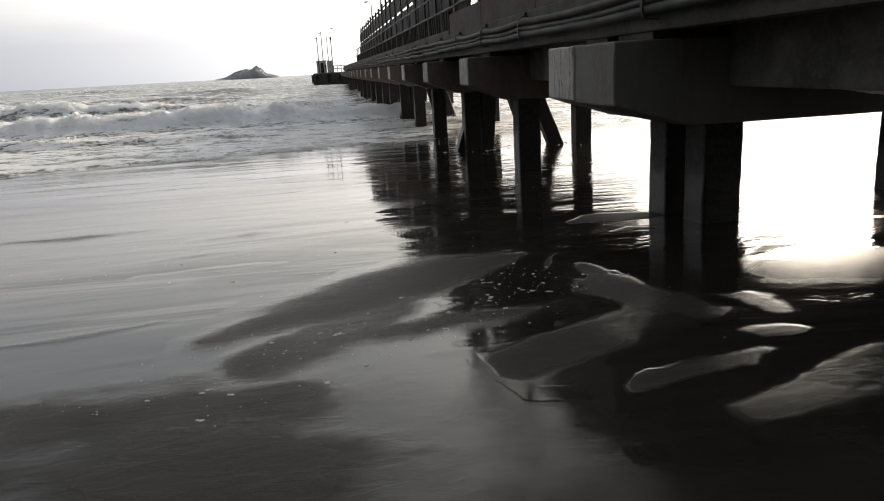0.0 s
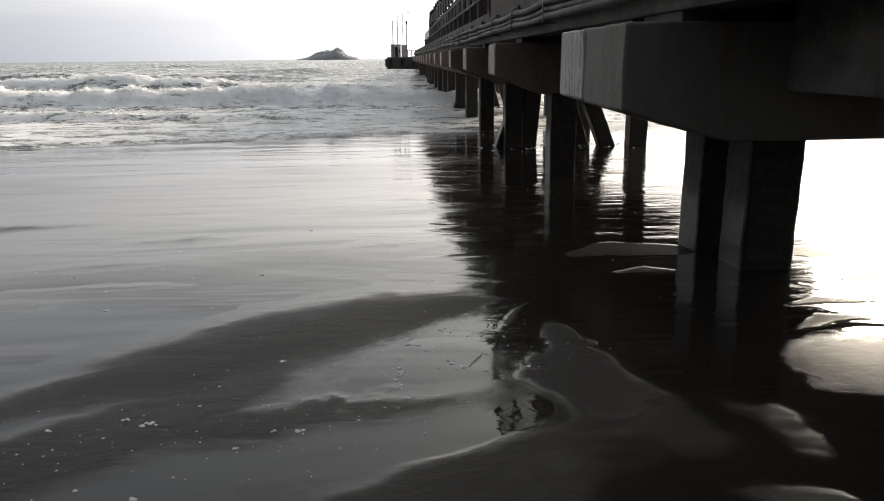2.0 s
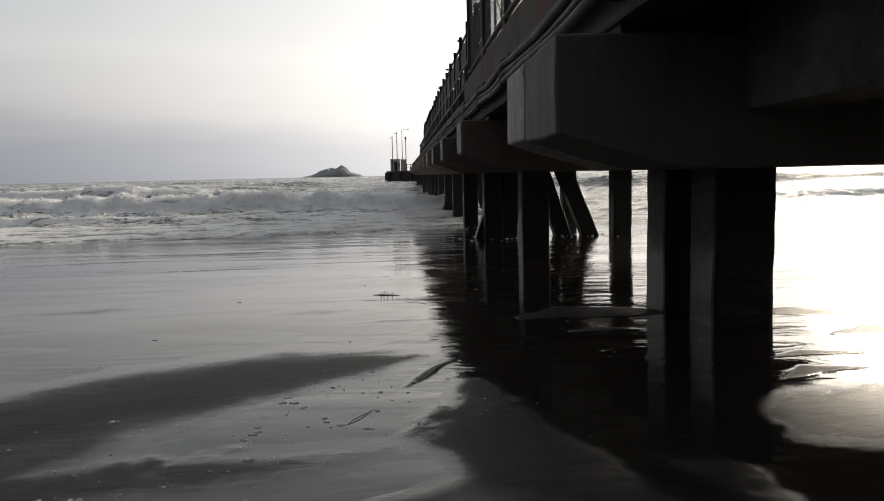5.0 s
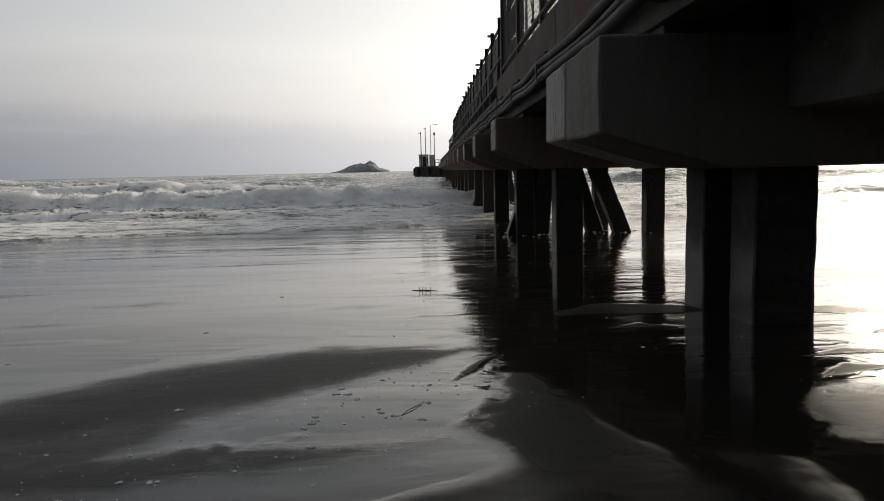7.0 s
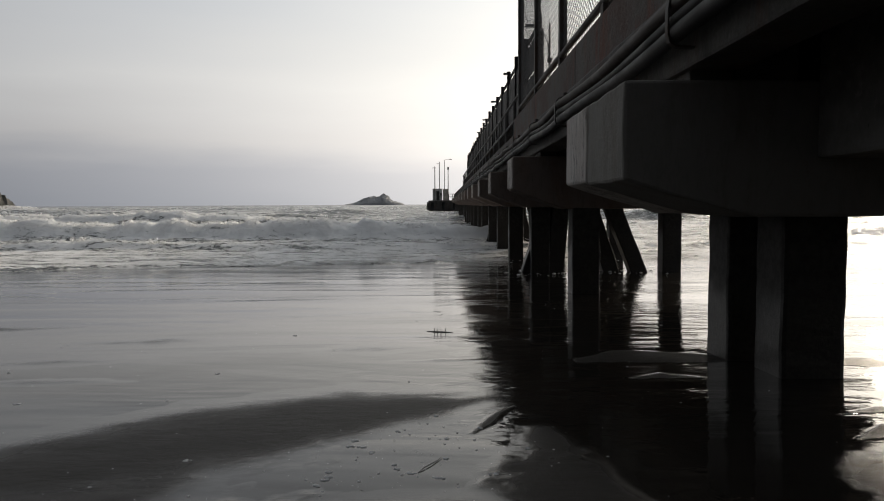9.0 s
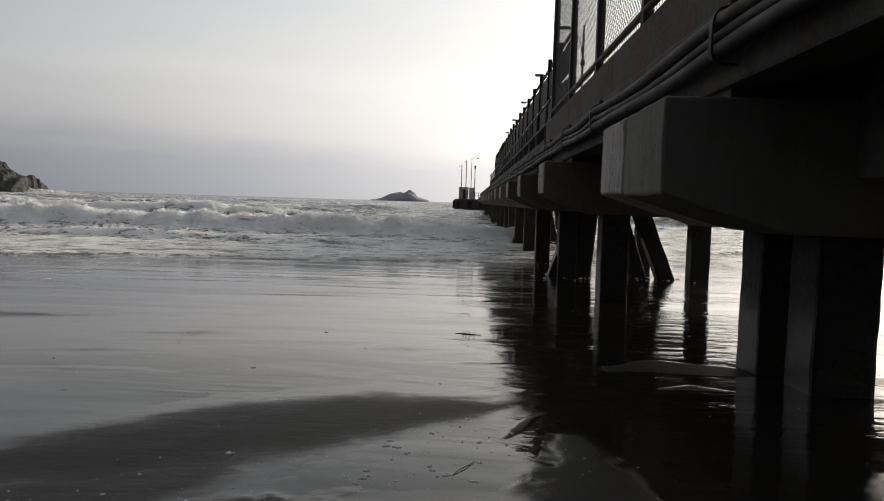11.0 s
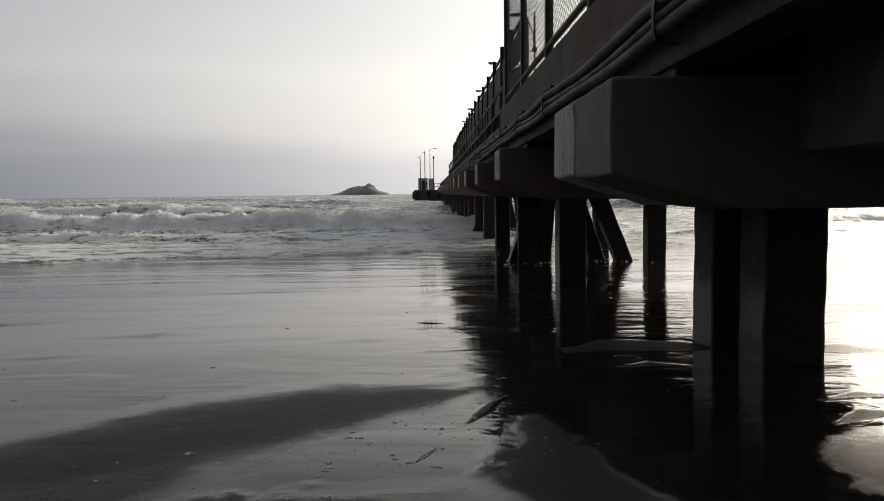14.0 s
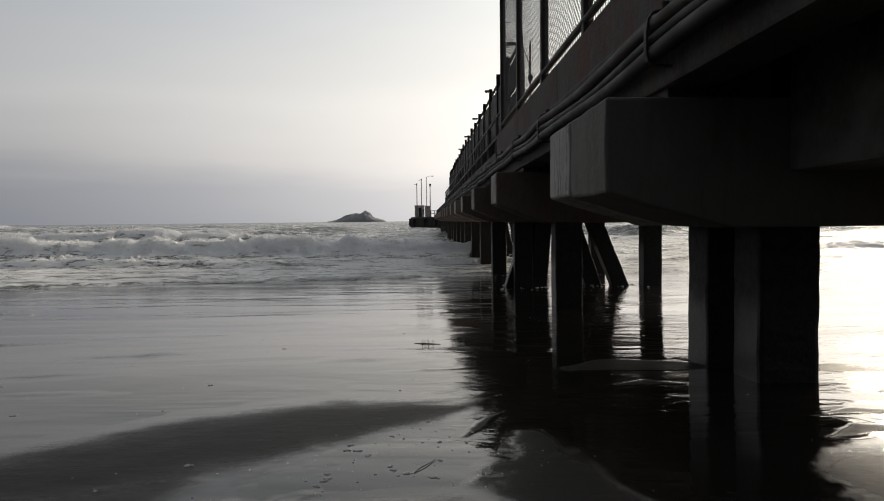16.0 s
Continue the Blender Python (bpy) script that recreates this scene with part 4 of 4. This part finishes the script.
def rock_body(name, centre, half, profile, material, cuts, seed, rough):
    """A rocky mass over the water; profile gives its height along the long axis (0 to 1)."""
    bm = bmesh.new()
    nx, ny = cuts
    grid = [[None] * (ny + 1) for _ in range(nx + 1)]
    for i in range(nx + 1):
        for j in range(ny + 1):
            u, v = i / nx, j / ny
            across = math.sin(math.pi * v) ** 0.6
            x, y = centre[0] + (2 * u - 1) * half[0], centre[1] + (2 * v - 1) * half[1]
            n = noise.fractal(Vector((x, y, seed)) / rough, 1.0, 2.0, 6)
            n2 = noise.fractal(Vector((x, y, seed + 30)) / (rough * 0.25), 1.0, 2.0, 4)
            h = profile(u) * across * (1 + 0.22 * n + 0.10 * n2)
            x += rough * 0.12 * n2
            grid[i][j] = bm.verts.new((x, y, SEA_LEVEL - 1.2 + max(0.0, h)))
    for i in range(nx):
        for j in range(ny):
            bm.faces.new((grid[i][j], grid[i + 1][j], grid[i + 1][j + 1], grid[i][j + 1]))
    return part(name, bm, material)


def island_profile(u):
    ridge = 15.0 * math.exp(-((u - 0.55) / 0.30) ** 2) + 9.0 * math.exp(-((u - 0.66) / 0.07) ** 2) + 4 * math.exp(-((u - 0.36) / 0.10) ** 2)
    return (ridge + 2.5) * min(1.0, u / 0.05) * min(1.0, (1 - u) / 0.05)


tagged(rock_body("island", (-141.0, 1500.0), (64.0, 40.0), island_profile, ISLAND_ROCK, (90, 24), 3.0, 26.0), "small grey rocky island far out at sea", "island")


def headland_profile(u):
    """Scrub-covered back falling to a low vertical cliff at the tip."""
    d = (1 - u) * 208.0
    back = 6.8 + 7.5 * (1 - math.exp(-max(0.0, d - 4.5) / 9.0))
    return (back + 0.6 * math.sin(d * 0.9)) * min(1.0, d / 0.7)


tagged(rock_body("headland", (-260.0, 262.0), (104.0, 13.0), headland_profile, HEADLAND_ROCK, (420, 36), 8.0, 7.0), "dark rocky headland with scrub above the surf", "headland")
for x, yy, w, h in ((-151, 262, 3.2, 1.3), (-146, 264, 3.0, 0.7)):
    tagged(rock_body("sea_rock", (x, yy), (w, w * 0.8), lambda u, h=h: (h + 1.2) * math.sin(math.pi * u) ** 0.6, HEADLAND_ROCK, (16, 10), x * 0.1, 2.0), "low dark rock washed by surf", "rock", "rocks off the headland")

# ---- small things on the sand ----
rng = random.Random(12)
bm = bmesh.new()


def bubble(bm, x, y, z, r, flat):
    ring = [bm.verts.new((x + r * math.cos(a), y + r * 0.8 * math.sin(a), z)) for a in (0.3 + math.tau * k / 7 for k in range(7))]
    mid = [bm.verts.new((x + 0.7 * r * math.cos(a), y + 0.56 * r * math.sin(a), z + flat * 0.75)) for a in (0.3 + math.tau * k / 7 for k in range(7))]
    top = bm.verts.new((x, y, z + flat))
    for k in range(7):
        j = (k + 1) % 7
        bm.faces.new((ring[k], ring[j], mid[j], mid[k])).smooth = True
        bm.faces.new((mid[k], mid[j], top)).smooth = True


spots = []
for cx, cy, sx, sy, n in ((1.8, 6.6, 0.5, 0.22, 100), (3.4, 7.70, 0.26, 0.24, 90), (3.15, 7.25, 0.28, 0.14, 60), (1.2, 6.05, 0.45, 0.2, 50), (2.6, 7.0, 0.4, 0.3, 60), (1.3, 9.6, 1.6, 1.2, 90), (2.2, 12.0, 1.5, 1.8, 60), (4.4, 9.2, 0.6, 1.0, 22), (4.0, 11.0, 0.6, 1.5, 22)):
    for _ in range(n):
        spots.append((rng.gauss(cx, sx), rng.gauss(cy, sy), min(0.014, 0.003 + rng.expovariate(300))))
sx_, sy_ = np.array([s[0] for s in spots]), np.array([s[1] for s in spots])
ground_z = beach_level(sy_) + RELIEF * np.maximum(sand_height(sx_, sy_), 0.0)
for (x, yy, r), z in zip(spots, ground_z):
    for _ in range(1 if r < 0.012 else 3):
        bubble(bm, x + rng.uniform(-r, r), yy + rng.uniform(-r, r) * 0.6, float(z) - 0.001, r * rng.uniform(0.5, 1.0), r * 0.4)
tagged(part("foam_flecks", bm, FOAM_BIT), "small white foam flecks left on the wet sand", "foam", kind="stuff")

for x, yy, long, turn in ((3.395, 7.39, 0.20, 63.0), (3.70, 10.54, 0.50, -58.0)):
    g = float((beach_level(np.array([yy])) + RELIEF * np.maximum(sand_height(np.array([x]), np.array([yy])), 0.0))[0])
    a = radians(turn)
    pts = [(long * (u - 0.5) * math.cos(a), long * (u - 0.5) * math.sin(a) + 0.006 * math.sin(u * 7), 0.004 + 0.003 * math.sin(u * 5)) for u in (0, 0.25, 0.5, 0.75, 1)]
    t = part("twig", rod(pts, [0.0015, 0.002, 0.002, 0.002, 0.001], 6), TWIG)
    t.location = (x, yy, g)
    tagged(t, "thin dark twig lying on wet sand", "twig", "twigs")

stick = part("driftwood_stick", rod([(3.29, 11.12, 0.001), (3.36, 11.10, 0.003), (3.44, 11.08, 0.003), (3.53, 11.05, 0.001)], [0.002, 0.004, 0.005, 0.003], 8), TWIG, smooth=True)
stick.location = (0, 0, float(beach_level(np.array(11.09))))
tagged(stick, "thin dark driftwood stick lying on wet sand", "driftwood")

for k in range(4):
    x, yy = 3.36 + 0.032 * k + 0.008 * math.sin(k * 5.0), 11.08 + 0.01 * math.sin(k * 3.0)
    g = float(beach_level(np.array(yy)))
    t = part("reed_stalk", rod([(0, 0, -0.03), (0.003, 0, 0.02), (0.010 * math.sin(k * 2.0), 0, 0.036)], [0.003, 0.003, 0.002], 6), TWIG)
    t.location = (x, yy, g)
    tagged(t, "short dark reed stalk sticking out of the wet sand", "reed stalk", "reed stalks")

rng = random.Random(31)
bm = bmesh.new()
for k in range(1, 5):
    yb = 14.82 + 4.78 * k
    for x in (5.5, 5.9 if k == 1 else 5.6, 7.5 if k == 1 else 8.2, 8.28):
        for _ in range(24):
            a, d, r = rng.uniform(0, math.tau), 0.24 + abs(rng.gauss(0, 0.30)), 0.008 + rng.expovariate(80)
            px, py = x + d * 1.4 * math.cos(a), yb + 0.35 + d * 1.7 * math.sin(a)
            bubble(bm, px, py, max(SEA_LEVEL + 0.004, float(beach_level(np.array(py)))), min(r, 0.045), min(r, 0.045) * 0.4)
# ragged lace along the edge of the last wave
for _ in range(5200):
    x = rng.uniform(-16, 13)
    line = float(wave_edge(np.array([x]))[0])
    py = line + abs(rng.gauss(0, 0.16)) * (1 if rng.random() < 0.8 else 4)
    if noise.noise(Vector((x * 0.8, py * 0.8, 2.0))) < -0.12:
        continue
    r = min(0.05, 0.008 + rng.expovariate(70))
    bubble(bm, x, py, max(SEA_LEVEL + 0.004, float(beach_level(np.array(py)))) + 0.001, r, r * 0.35)
tagged(part("foam_lace", bm, FOAM_BIT), "broken white foam along the wave edge and column feet", "foam", kind="stuff")

# heaps of whitewater on the breakers, and surf at the foot of the headland
def clump(bm, x, y, z, r, rng):
    """A small uneven ball of foam."""
    ring = []
    for tier, (h, w) in enumerate(((-0.6, 0.75), (0.25, 0.95), (0.8, 0.5))):
        ring.append([bm.verts.new((x + r * w * rng.uniform(0.8, 1.25) * math.cos(a), y + r * w * rng.uniform(0.8, 1.2) * math.sin(a), z + r * h * rng.uniform(0.8, 1.1)))
                     for a in (math.tau * (k + 0.5 * tier) / 6 for k in range(6))])
    top = bm.verts.new((x, y, z + r * 1.05))
    for lower, upper in zip(ring, ring[1:]):
        for k in range(6):
            bm.faces.new((lower[k], lower[(k + 1) % 6], upper[(k + 1) % 6], upper[k])).smooth = True
    for k in range(6):
        bm.faces.new((ring[2][k], ring[2][(k + 1) % 6], top)).smooth = True


rng = random.Random(57)
white_water = bmesh.new()
for at, wander, seed, reach, count in ((30.6, 1.6, 103, 0.9, 5000), (38.0, 2.2, 111, 1.6, 9000), (55.0, 3.0, 127, 2.4, 3000)):
    xs = np.array([rng.uniform(-34, 16) for _ in range(count)])
    ridge = at + wander * fbm(xs * 0.05, xs * 0.0 + seed, seed, 3)
    ys = ridge + np.array([rng.gauss(-0.10, 0.16) for _ in range(count)]) * reach
    cols, rows = np.searchsorted(sea_x, xs), np.searchsorted(sea_y, ys)
    for x, y, i, j in zip(xs, ys, cols, rows):
        if sea_foam[j, i] < 0.62 or noise.noise(Vector((x * 0.55, y * 0.55, seed))) < -0.10:
            continue
        r = min(0.045, 0.010 + rng.expovariate(110)) * (1.0 if at < 50 else 1.5)
        clump(white_water, float(x), float(y), float(sea_z[j, i]) + 0.16 * rng.random() ** 4, r, rng)
for _ in range(900):
    x = -154.0 + abs(rng.gauss(0, 9.0))
    r = rng.uniform(0.12, 0.28)
    clump(white_water, x, 257.0 + rng.uniform(-4, 5), SEA_LEVEL + 0.25 + rng.random() ** 3 * max(0.3, 1.9 - 0.08 * (x + 154.0)), r, rng)
tagged(part("whitewater", white_water, SPRAY), "heaped white foam on the breaking waves", "foam", kind="stuff")
